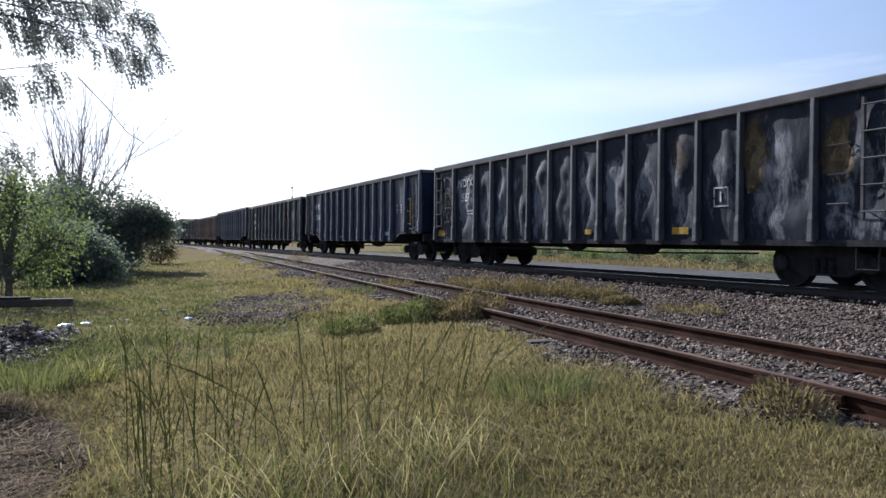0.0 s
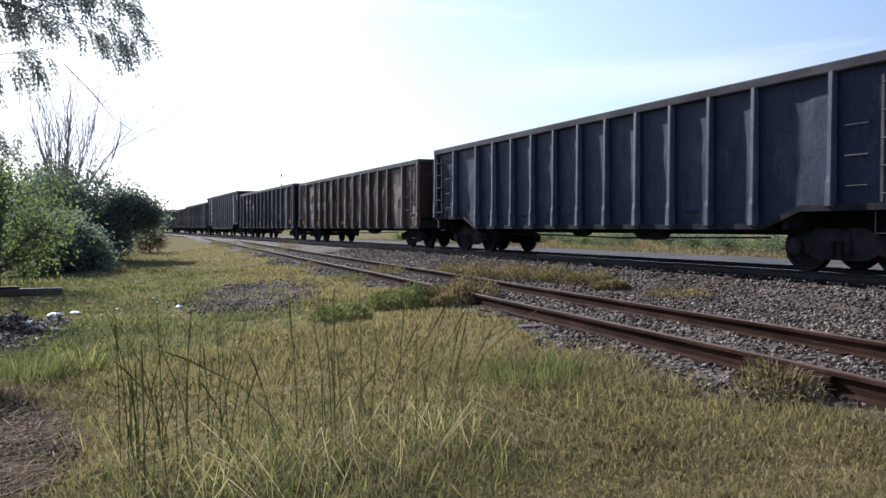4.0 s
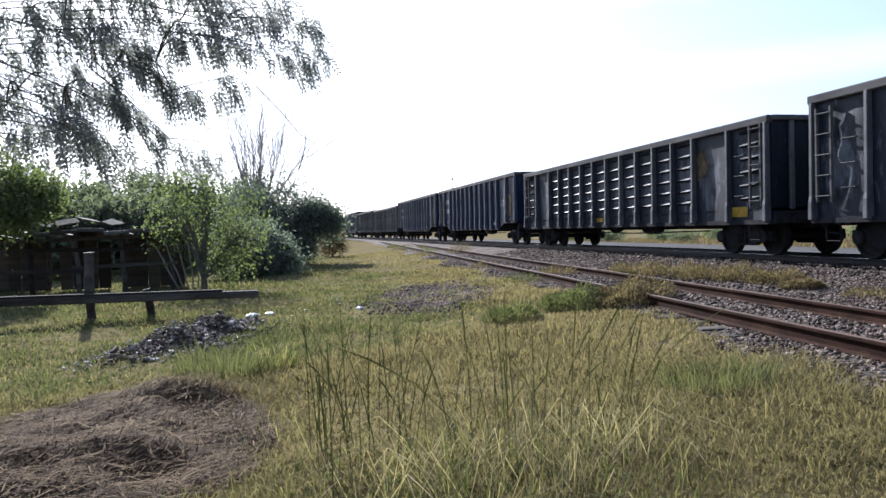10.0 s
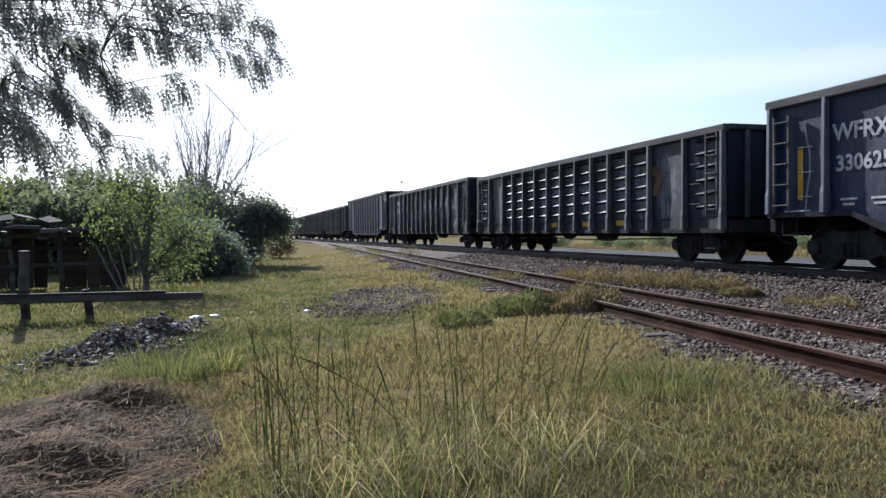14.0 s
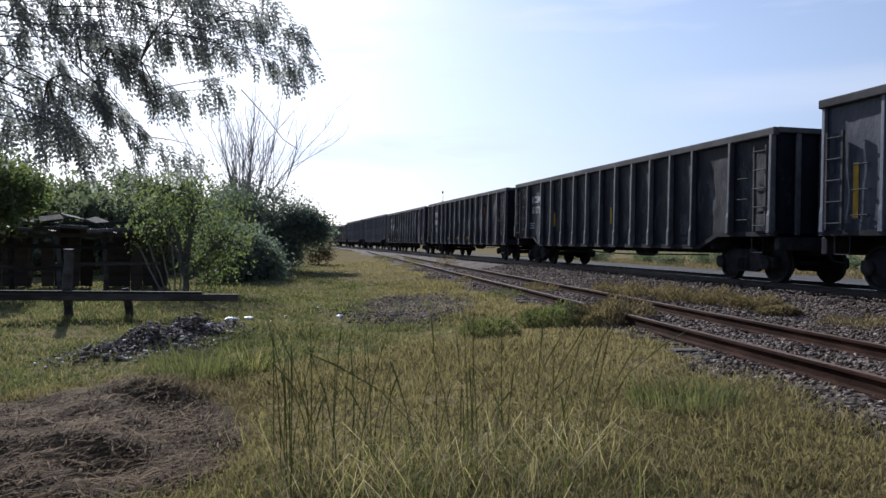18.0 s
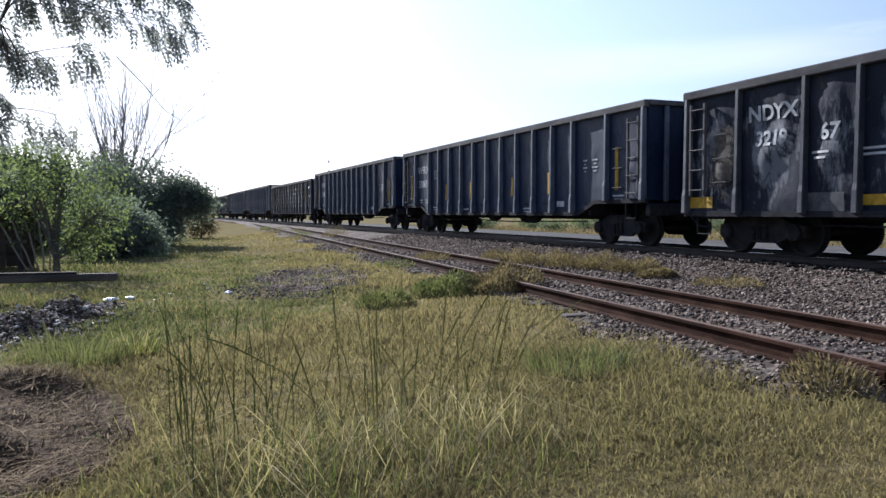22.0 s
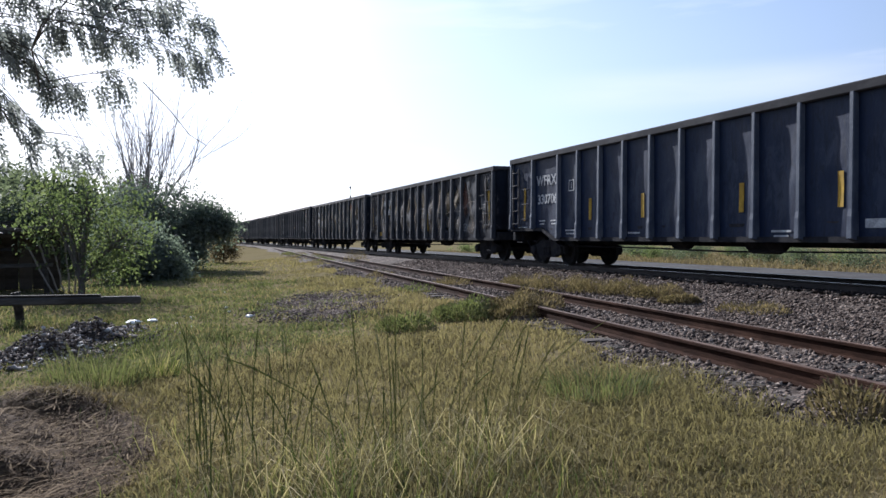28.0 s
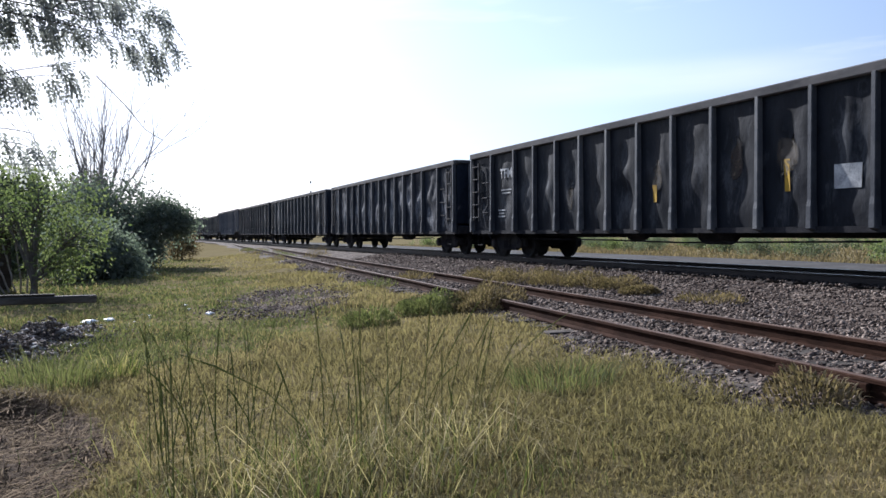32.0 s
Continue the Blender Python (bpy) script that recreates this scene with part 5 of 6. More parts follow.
def tuft(x, y, n, h, r, mat, label, name="grass_tuft", leafy=0):
    a, d = rng.uniform(0, 2 * np.pi, n), r * np.sqrt(rng.random(n)) * 0.6
    px, py = x + d * np.cos(a), y + d * np.sin(a)
    z = np.array([bed_z(q, w) for q, w in zip(px, py)])
    hh = h * rng.uniform(0.5, 1.15, n)
    pieces = [blades_at(np.stack([px, py, z - 0.01], -1), hh, rng.uniform(0.006, 0.012, n), rng.uniform(0.15, 1.1, n), a + rng.normal(0, 0.8, n))]
    if leafy:
        m = leafy
        a, d = rng.uniform(0, 2 * np.pi, m), r * np.sqrt(rng.random(m))
        px, py = x + d * np.cos(a), y + d * np.sin(a)
        lump = 0.75 + 0.35 * np.sin(7 * px + 3 * y) * np.sin(6 * py)
        top = h * np.sqrt(np.clip(1 - (d / r) ** 2, 0.03, 1)) * lump
        z = np.array([bed_z(q, w) for q, w in zip(px, py)]) + top * rng.random(m) ** 0.5
        pieces.append(blades_at(np.stack([px, py, z], -1), rng.uniform(0.04, 0.09, m), rng.uniform(0.012, 0.026, m), rng.uniform(0.3, 1.3, m), a))
    if not leafy:
        return tagged(part(name, big_mesh(name, *pieces[0]), mat), label, "grass tuft", kind="stuff")
    root = tagged(empty(name, pose(x, y, bed_z(x, y))), label, "weed")
    for kind, (v, f) in zip(("stalk_growth", "foliage"), pieces):
        part(kind, big_mesh(kind, v - np.array([x, y, bed_z(x, y)]), f), mat, root)
    return root


tuft(3.4, 5.3, 460, 0.36, 0.75, M_GREEN, "spiky green grass tuft at the edge of the ballast")
tuft(3.0, 5.2, 300, 0.22, 0.95, M_GRASS, "yellow-green grass tuft beside the siding")
tuft(-0.62, 8.1, 380, 0.46, 0.8, M_GREEN, "bushy olive grass tuft beside the straw mound")
tuft(-0.1, 8.4, 180, 0.42, 0.4, M_STALK, "thin olive grass tuft")
tuft(4.60, 11.13, 140, 0.42, 0.6, M_GREEN, "dark green weed clump beside the siding", "weed_clump", 2400)
tuft(3.32, 10.43, 110, 0.3, 0.45, M_GREEN, "small bright green weed clump in the grass", "weed_clump", 900)
tuft(5.30, 10.81, 150, 0.4, 0.6, M_WEED, "olive-brown weed clump growing over the siding", "weed_clump", 2600)
tuft(5.99, 11.56, 150, 0.42, 0.6, M_WEED, "olive-brown weed clump growing over the siding", "weed_clump", 1400)
for wx, wy, wr, wh in ((8.4, 16.6, 0.7, 0.4), (8.9, 15.6, 0.8, 0.42), (9.2, 14.6, 0.7, 0.38), (9.4, 13.7, 0.6, 0.42), (9.6, 12.8, 0.6, 0.36), (9.2, 11.6, 0.4, 0.22)):
    tuft(wx, wy, 60, wh, wr, M_WEED, "dry brown weed clump between the tracks", "weed_clump", 1700)
tuft(9.2, 9.7, 50, 0.2, 0.6, M_WEED, "low straggling weed on the ballast", "weed_clump", 600)
tuft(4.55, 3.8, 70, 0.26, 0.32, M_WEED, "small flowering weed against the siding rail", "weed_clump", 500)
tuft(9.0, 36.8, 80, 0.7, 0.7, M_WEED, "brown weed growing between the siding rails", "weed_clump", 600)
for k in range(16):
    wy = rng.uniform(16, 60)
    tuft(float(siding_x(wy)) + rng.normal(-0.6, 0.7), wy, 60, 0.25, 0.5, M_WEED if k % 2 else M_GREEN, "low weed growing along the siding", "weed_clump", 260)


# ---- the straw mound, rubble and litter ----
def build_mound():
    root = tagged(empty("straw_mound", pose(-1.3, 5.95, 0)), "heap of cut grey-brown straw and soil", "straw heap")
    n = 40
    vs, fs = [], []
    for i in range(n + 1):
        for j in range(n + 1):
            u, w = -1 + 2 * i / n, -1 + 2 * j / n
            x, y = 1.25 * u, -0.35 + 1.75 * w
            d = math.hypot(u, w)
            h = 0.17 * max(0, 1 - d) ** 0.5 * (1 + 0.9 * noise.noise(Vector((x * 2, y * 2, 3)))) + 0.17 * math.exp(-((x - 0.45) ** 2 / 0.25 + (y - 0.75) ** 2 / 0.05)) * max(0, min(1, 4 * (1.1 - d)))
            vs.append((x, y, float(land(x - 1.3, y + 5.95)) + h - 0.015 + 0.05 * max(0, 1 - d) * noise.noise(Vector((x * 6, y * 6, 1)))))
    for i in range(n):
        for j in range(n):
            a = i * (n + 1) + j
            fs.append((a, a + n + 1, a + n + 2, a + 1))
    part("mound_body", big_mesh("mound_body", vs, fs, True), M_SOIL, root)
    m = 13000
    idx = rng.integers(0, len(vs), m)
    p = np.array(vs)[idx] + np.concatenate([rng.normal(0, 0.03, (m, 2)), rng.uniform(0, 0.03, (m, 1))], 1)
    keep = (p[:, 0] / 1.25) ** 2 + ((p[:, 1] + 0.35) / 1.75) ** 2 < 1.0
    p = p[keep]
    m = len(p)
    a = rng.normal(0.5, 0.8, m)
    ln = 0.05 + 0.4 * rng.random(m) ** 2
    d = np.stack([np.cos(a) * ln, np.sin(a) * ln, rng.normal(0, 0.03, m)], -1)
    s = np.stack([-np.sin(a), np.cos(a), np.zeros(m)], -1) * rng.uniform(0.002, 0.005, m)[:, None]
    up = np.array([0, 0, 0.02])
    v = np.stack([p - d / 2 - s, p - d / 2 + s, p + up - s, p + up + s, p + d / 2], 1).reshape(-1, 3)
    f = (np.array([(0, 1, 2), (1, 3, 2), (2, 3, 4)])[None] + 5 * np.arange(m)[:, None, None]).reshape(-1, 3)
    tagged(part("straw", big_mesh("straw", v, f), M_STRAW, root, "loose dry straw"), kind="stuff")
    k = 1500
    x, y = rng.normal(0.45, 0.36, k), rng.normal(0.78, 0.2, k)
    z = land(x - 1.3, y + 5.95) + 0.2 * np.exp(-(y - 0.78) ** 2 / 0.06 - (x - 0.45) ** 2 / 0.3)
    v, f = blades_at(np.stack([x, y, z], -1), rng.uniform(0.05, 0.2, k), rng.uniform(0.004, 0.009, k), rng.uniform(0.8, 2.0, k))
    tagged(part("dry_grass", big_mesh("dry_grass", v, f), M_WEED, root, "pale dry grass on the ridge"), kind="stuff")


build_mound()


def build_rubble():
    n = 11000
    u, w = rng.normal(0, 1, n), rng.normal(0, 1, n)
    keep = np.hypot(u, w) < 3.0
    u, w = u[keep], w[keep]
    c, s = 1.75 / math.hypot(1.75, 3.75), 3.75 / math.hypot(1.75, 3.75)
    x, y = -1.25 + c * u * 0.85 + s * w * 0.4, 11.05 + s * u * 0.8 - c * w * 0.4
    h = 0.34 * np.exp(-(u ** 2 / 3 + w ** 2)) * rng.random(len(u)) * (0.6 + 0.6 * np.sin(2.3 * u) ** 2)
    size = 0.006 + 0.04 * rng.random(len(u)) ** 4
    v, f = stones_at(np.stack([x, y, land(x, y) + h + size * 0.3], -1), size)
    stuff("rubble_pile", v, f, M_RUBBLE, "low pile of dark burnt rubble and stones", "rubble")


build_rubble()


def crumpled(name, x, y, size, mat, label, flat=0.6, category="litter"):
    sh = Shape()
    n, m = 9, 6
    for i in range(m + 1):
        for j in range(n):
            a, b = 2 * math.pi * j / n, math.pi * i / m
            q = size * (0.75 + 0.45 * noise.noise(Vector((math.cos(a) * 2 + x * 7, math.sin(a) * 2 + y * 3, b))))
            sh.v.append((q * math.sin(b) * math.cos(a), 0.8 * q * math.sin(b) * math.sin(a), flat * q * math.cos(b)))
    for i in range(m):
        for j in range(n):
            sh.f.append((i * n + j, (i + 1) * n + j, (i + 1) * n + (j + 1) % n, i * n + (j + 1) % n))
    ob = part(name, sh, mat, at=pose(x, y, float(land(x, y)) + size * flat * 0.6, 0, 0, 40 * x))
    return tagged(ob, label, category)


crumpled("plastic_bag", -0.55, 13.75, 0.19, M_WHITE, "crumpled white plastic bag lying in the grass", 0.25)
crumpled("plastic_bag", -0.25, 13.95, 0.13, M_WHITE, "small white plastic bag lying in the grass", 0.4)
crumpled("plastic_bag", -1.28, 12.35, 0.17, M_TIN, "grey plastic sack on top of the rubble pile", 0.9)
crumpled("plastic_bag", -1.75, 11.9, 0.14, M_TIN, "torn grey plastic sack beside the rubble pile", 0.6)
crumpled("paper_scrap", 1.47, 14.4, 0.12, M_WHITE, "white paper scrap lying in the grass", 0.3)
for k in range(22):
    q = rng.uniform(0, 1)
    crumpled("paper_scrap", float(-1.6 + 3.6 * q + rng.normal(0, 0.5)), float(10.6 + 12 * q ** 2 + rng.normal(0, 1.0)), float(rng.uniform(0.025, 0.06)), M_WHITE, "small pale litter scrap in the grass", 0.4)


# ---- the siding's joint bar ----
def build_joint():
    y0 = 4.05
    x = float(siding_x(y0)) - 0.7535
    root = tagged(empty("rail_joint", pose(x, y0, SIDE_Z - 0.17, 0, 0, -math.degrees(math.atan(0.105)))), "rusty bolted joint bars on the siding rail", "rail joint")
    for s in (-1, 1):
        part("joint_bar", Shape().box(-0.022 + s * 0.045, 0.022 + s * 0.045, -0.45, 0.45, 0.035, 0.13, 0.008), M_RUST, root)
        for k in range(6):
            y = -0.37 + 0.148 * k
            part("bolt", Shape().tube([(s * 0.065, y, 0.082), (s * 0.095, y, 0.082), (s * 0.11, y, 0.082)], [0.022, 0.022, 0.012], 6), M_RUST, root)


build_joint()


# ---- trees ----
def leaf_cloud(centres, spread, n, size):
    """n small pointed leaves about the given centres."""
    centres = np.asarray(centres)
    c = centres[rng.integers(0, len(centres), n)]
    p = c + rng.normal(0, 1, (n, 3)) * spread
    d = rng.normal(0, 1, (n, 3)) + np.array([0, 0, -0.35])
    d /= np.linalg.norm(d, axis=1)[:, None]
    s = np.cross(d, rng.normal(0, 1, (n, 3)))
    s /= np.linalg.norm(s, axis=1)[:, None]
    ln = size * rng.uniform(0.6, 1.3, n)[:, None]
    v = np.stack([p, p + d * ln * 0.5 + s * ln * 0.24, p + d * ln, p + d * ln * 0.5 - s * ln * 0.24], 1).reshape(-1, 3)
    f = (np.array([(0, 1, 2), (0, 2, 3)])[None] + 4 * np.arange(n)[:, None, None]).reshape(-1, 3)
    return v, f


def tree(x, y, crowns, leaves, size, leaf_mat, label, stems=3, trunk=0.09, name="tree", knots=46, spread=0.22, category="tree"):
    """crowns: (dx, dy, z, rx, ry, rz) ellipsoids; knots: clumps of leaves in each."""
    g = float(land(x, y))
    root = tagged(empty(name, pose(x, y, g)), label, category)
    tops = [c for c in crowns]
    wood, knot = Shape(), []
    for dx, dy, z, rx, ry, rz in tops:
        for _ in range(knots):
            a, u, q = rng.uniform(0, 2 * math.pi), rng.uniform(-0.95, 1), rng.uniform(0.45, 1.0) ** 0.6
            h = math.sqrt(1 - min(1, u * u)) * q
            k = (dx + rx * h * math.cos(a) * rng.uniform(0.8, 1.15), dy + ry * h * math.sin(a) * rng.uniform(0.8, 1.15), z + rz * u * q)
            knot.append(k)
    base_r = trunk
    part("trunk", Shape().tube([(0, 0, -0.05), (0.02, 0.01, 0.25), (0.0, 0.03, 0.55)], [base_r * 1.25, base_r, base_r * 0.9], 8), M_BARK, root)
    for i, (dx, dy, z, rx, ry, rz) in enumerate(tops):
        for s in range(stems):
            ex, ey, ez = dx + rng.normal(0, rx * 0.3), dy + rng.normal(0, ry * 0.3), z + rz * rng.uniform(-0.1, 0.5)
            pts = [(0, 0.02, 0.35), (ex * 0.3, ey * 0.3, 0.35 + (ez - 0.35) * 0.4), (ex * 0.65 + rng.normal(0, 0.06), ey * 0.65, 0.35 + (ez - 0.35) * 0.75), (ex, ey, ez)]
            wood.tube(pts, [base_r * 0.7, base_r * 0.5, base_r * 0.34, base_r * 0.12], 6)
            for kx, ky, kz in knot[i * knots + s * 5:i * knots + s * 5 + 5]:
                wood.tube([pts[2], ((pts[2][0] + kx) / 2, (pts[2][1] + ky) / 2, (pts[2][2] + kz) / 2 + 0.05), (kx, ky, kz)], [base_r * 0.22, base_r * 0.15, base_r * 0.06], 5)
    part("branchwork", wood, M_BARK, root)
    v, f = leaf_cloud(knot, spread, leaves, size)
    v[:, 2] = np.maximum(v[:, 2], 0.02)
    part("crown", big_mesh("crown", v, f), leaf_mat, root)
    return root


tree(-2.1, 20.9, [(0.1, 0, 2.3, 1.5, 1.2, 1.1), (-0.5, 0.2, 2.0, 0.9, 0.8, 0.9), (0.9, 0, 1.6, 1.0, 0.9, 0.9), (0.5, 0, 0.8, 0.6, 0.6, 0.5)], 4600, 0.115, M_LEAF_BRIGHT, "small multi-stemmed tree with sparse bright green leaves", 3, 0.08, spread=0.26, knots=30)
tree(-0.9, 27.5, [(0, 0, 0.9, 1.3, 1.2, 1.0), (-0.7, 0.3, 1.3, 1.2, 1.0, 1.2), (0.6, 0, 0.5, 0.9, 0.8, 0.5)], 15000, 0.15, M_LEAF_DARK, "dense dark green bush behind the small tree", 2, 0.07, "bush", category="bush")
tree(0.1, 36.0, [(0, 0, 2.4, 1.7, 1.5, 1.9), (-1.6, 0.4, 2.1, 1.6, 1.4, 2.0), (1.3, 0, 2.2, 0.9, 0.8, 0.8), (-0.3, -0.4, 0.8, 1.8, 1.2, 0.9), (-3.2, 1.0, 1.7, 1.5, 1.2, 1.6), (0.5, -0.3, 1.2, 1.0, 0.9, 1.1), (2.2, 0, 2.0, 0.45, 0.4, 0.35)], 26000, 0.17, M_LEAF_DARK, "rounded dark green bushy tree beside the line", 3, 0.10, spread=0.3, knots=80)
tree(3.1, 46.0, [(0, 0, 0.85, 0.9, 0.8, 0.7)], 3500, 0.13, M_WEED, "low olive-green bush near the track", 2, 0.05, "bush", category="bush")
tree(-7.7, 21.0, [(0, 0, 2.9, 1.7, 1.4, 1.5), (0.9, 0.2, 2.6, 1.1, 1.0, 0.8)], 12000, 0.14, M_LEAF_BRIGHT, "leafy bright green tree beside the shed", 3, 0.10)
FAR = [(-4.5, 38, 4.6, 2.8), (-7.5, 41, 4.9, 3.2), (-11.0, 38, 5.2, 3.3), (-14.5, 43, 5.5, 3.4), (-3.0, 47, 5.0, 3.0), (-9.5, 52, 6.2, 3.6), (-18.0, 47, 6.4, 3.8), (-6.0, 33, 3.4, 2.0), (-9.5, 31, 3.6, 2.2)]
for fx, fy, fh, fr in FAR:
    tree(fx, fy, [(0, 0, fh * 0.55, fr * 0.8, fr * 0.7, fh * 0.4), (fr * 0.6, 0.3, fh * 0.42, fr * 0.6, fr * 0.5, fh * 0.33), (-fr * 0.6, -0.2, fh * 0.45, fr * 0.6, fr * 0.5, fh * 0.33)],
         11000, 0.28, M_LEAF, "broad green tree in the belt behind the shed", 2, 0.14, spread=0.36, knots=30)


def dead_tree():
    root = tagged(empty("dead_tree", pose(-1.3, 41.0, 0)), "bare dead tree with a broom of grey upright branches", "dead tree")
    part("trunk", Shape().tube([(0, 0, -0.05), (0.05, 0, 0.9), (0, 0.05, 1.9)], [0.22, 0.18, 0.16], 8), M_DEADWOOD, root)
    r2 = random.Random(5)

    def grow(sh, p, d, ln, r, depth):
        pts, q = [p], Vector(p)
        v = Vector(d).normalized()
        for k in range(4):
            v = (v + Vector((r2.gauss(0, 0.10), r2.gauss(0, 0.10), 0.10))).normalized()
            q = q + v * ln / 4
            pts.append(q.copy())
        sh.tube(pts, [r, r * 0.85, r * 0.7, r * 0.55, r * 0.35], 5)
        if depth:
            for k in range(4):
                at = pts[2 + k % 3]
                grow(sh, at, v + Vector((r2.gauss(0, 0.5), r2.gauss(0, 0.5), 0.2)), ln * r2.uniform(0.35, 0.6), r * 0.45, depth - 1)

    for k in range(22):
        sh = Shape()
        a = r2.uniform(0, 2 * math.pi)
        out = r2.uniform(0.05, 0.5)
        grow(sh, Vector((0.1 * math.cos(a), 0.1 * math.sin(a), 1.7)), Vector((out * math.cos(a) * 1.3, out * math.sin(a), 1)), r2.uniform(3.8, 6.6), 0.042, 2)
        part("branch", sh, M_DEADWOOD, root)
    sh = Shape()
    grow(sh, Vector((0.3, 0, 2.9)), Vector((1.6, 0, 0.25)), 1.6, 0.06, 0)
    grow(sh, Vector((1.7, 0, 3.6)), Vector((0.65, 0, 1.0)), 3.2, 0.05, 1)
    part("branch", sh, M_DEADWOOD, root)
    v, f = leaf_cloud([(r2.gauss(0, 0.55), r2.gauss(0, 0.5), r2.uniform(2.2, 4.4)) for _ in range(60)], 0.32, 6500, 0.12)
    part("dead_tangle", big_mesh("dead_tangle", v, f), M_DEADWOOD, root, "tangle of dead vines round the stems")


dead_tree()


def overhanging_tree():
    """The near tree whose feathery branches hang in from the left; its trunk stands out of view."""
    bx, by = -5.6, 6.2
    root = tagged(empty("feathery_tree", pose(bx, by, float(land(bx, by)))), "tree with drooping branches of feathery leaves, greyed for glare", "tree")
    part("trunk", Shape().tube([(0, 0, -0.05), (0.1, 0, 1.2), (0.35, 0.1, 2.6), (0.6, 0.2, 4.0)], [0.2, 0.17, 0.14, 0.11], 10), M_BARK, root)
    def spot(az, el, dist):
        """A place in the tree's space: degrees to the right of the track's direction, degrees up, metres off."""
        a = radians(az)
        return Vector((dist * math.sin(a) - bx, dist * math.cos(a) - by, EYE + dist * math.tan(radians(el))))

    def bowed(a, b, rise, n):
        mid = a.lerp(b, 0.5) + Vector((0, 0, rise))
        return [(1 - t) ** 2 * a + 2 * (1 - t) * t * mid + t * t * b for t in (k / n for k in range(n + 1))]

    # bare limbs, and the leafy sprays that they carry: from and to, in degrees across and up
    limbs = []
    for az, el, dist in ((-1.5, 14.6, 7.3), (-8.5, 12.4, 6.9), (-10.5, 8.6, 6.9), (-12.0, 16.4, 6.6), (-16.0, 9.6, 6.5)):
        curve = bowed(Vector((0.5, 0.15, 3.3 + 0.6 * rng.random())), spot(az, el, dist), 0.5, 16)
        limbs.append(curve)
        part("branch", Shape().tube(curve, [0.026 * (1 - 0.85 * k / 16) for k in range(17)], 6), M_BARK, root)
    sprays = [(-7.2, 15.1, 4.1, 13.3), (-2.3, 16.3, 3.8, 15.6), (-5.9, 16.6, 2.1, 16.0), (-11.1, 13.7, -7.3, 13.3), (-11.0, 12.2, -7.3, 10.8), (-7.6, 10.3, -2.3, 11.3),
              (-14.5, 8.1, -11.8, 6.7), (-8.6, 6.9, -3.9, 6.2), (-14.8, 11.7, -12.5, 10.0), (-14.4, 14.7, -5.4, 14.9), (-12.8, 10.7, -9.2, 8.2), (-7.2, 14.4, 3.3, 13.0),
              (-18.4, 12.7, -9.0, 13.2), (-18.5, 10.9, -12.9, 9.4), (-17.6, 9.6, -10.0, 6.0), (-12.8, 11.5, -7.5, 6.6), (-18.8, 7.9, -11.3, 6.2), (-9.8, 12.9, -5.4, 9.9),
              (-20.0, 11.6, -15.5, 7.0), (-15.4, 16.3, -3.5, 16.9), (-9.0, 18.0, 1.3, 17.1), (-16.6, 17.8, -2.3, 18.9), (-19.5, 14.6, -13.1, 15.3), (-19.0, 20.0, -6.0, 21.0)]
    fronds, where = [], []
    for number, (az0, el0, az1, el1) in enumerate(sprays):
        dist = 6.6 + 0.9 * rng.random()
        for strand in range(3 if az0 < -10 else 2):
            lift = (0.1, -0.55, 0.6)[strand] * (0.7 + 0.6 * rng.random())
            a, b = spot(az0 + 0.8 * lift, el0 + lift, dist), spot(az1 - 1.2 * abs(lift), el1 + lift, dist + 0.25 + 0.3 * lift)
            curve = bowed(a, b, 0.07, 12)
            near = min((p for limb in limbs for p in limb), key=lambda p: (p - a).length)
            twigs = Shape().tube(bowed(near, a, 0.04, 4)[:-1] + curve, [0.007] * 4 + [0.0065 * (1 - 0.8 * k / 12) for k in range(13)], 5)
            steps = int((b - a).length / 0.053)
            for k in range(steps):
                u = 0.04 + 0.96 * k / steps
                if math.sin(7.3 * u * (b - a).length + 2.1 * number + strand) + 0.5 * rng.normal() < -0.3:
                    continue
                i = min(11, int(u * 12))
                p = curve[i].lerp(curve[i + 1], u * 12 - i)
                along = (curve[i + 1] - curve[i]).normalized()
                d = (along * 0.7 + Vector((rng.normal(0, 0.4), rng.normal(0, 0.7), rng.normal(-0.35, 0.4)))).normalized()
                ln = rng.uniform(0.06, 0.24) * (1.15 - 0.5 * u)
                q = [p, p + d * ln * 0.5, p + d * ln + Vector((0, 0, -0.12 * ln))]
                twigs.tube(q, [0.0025, 0.002, 0.001], 4)
                for w in (0.5, 1.0) if rng.random() < 0.6 else (0.4, 0.7, 1.0):
                    fronds.append(q[0].lerp(q[1], w * 2) if w < 0.5 else q[1].lerp(q[2], w * 2 - 1))
                    where.append((d * 0.3 + Vector((rng.normal(0.15, 0.3), rng.normal(0, 0.4), -0.75 + rng.normal(0, 0.25)))).normalized())
            part("spray", twigs, M_BARK, root)
    # a long bare runner that hangs down
    part("branch", Shape().tube([(bx * -1 + 0.05 - 0.25, 1.45, 2.98), (5.75 - 0.1, 1.5, 2.72), (5.82, 1.5, 2.5), (5.98, 1.5, 2.4)], [0.006, 0.005, 0.004, 0.003], 5), M_BARK, root)
    p, d = np.array([tuple(q) for q in fronds]), np.array([tuple(q) for q in where])
    n = len(p)
    s = np.cross(d, np.array([0, 0, 1.0]) + rng.normal(0, 0.25, (n, 3)))
    s /= np.linalg.norm(s, axis=1)[:, None]
    ln = rng.uniform(0.12, 0.2, n)
    vs = []
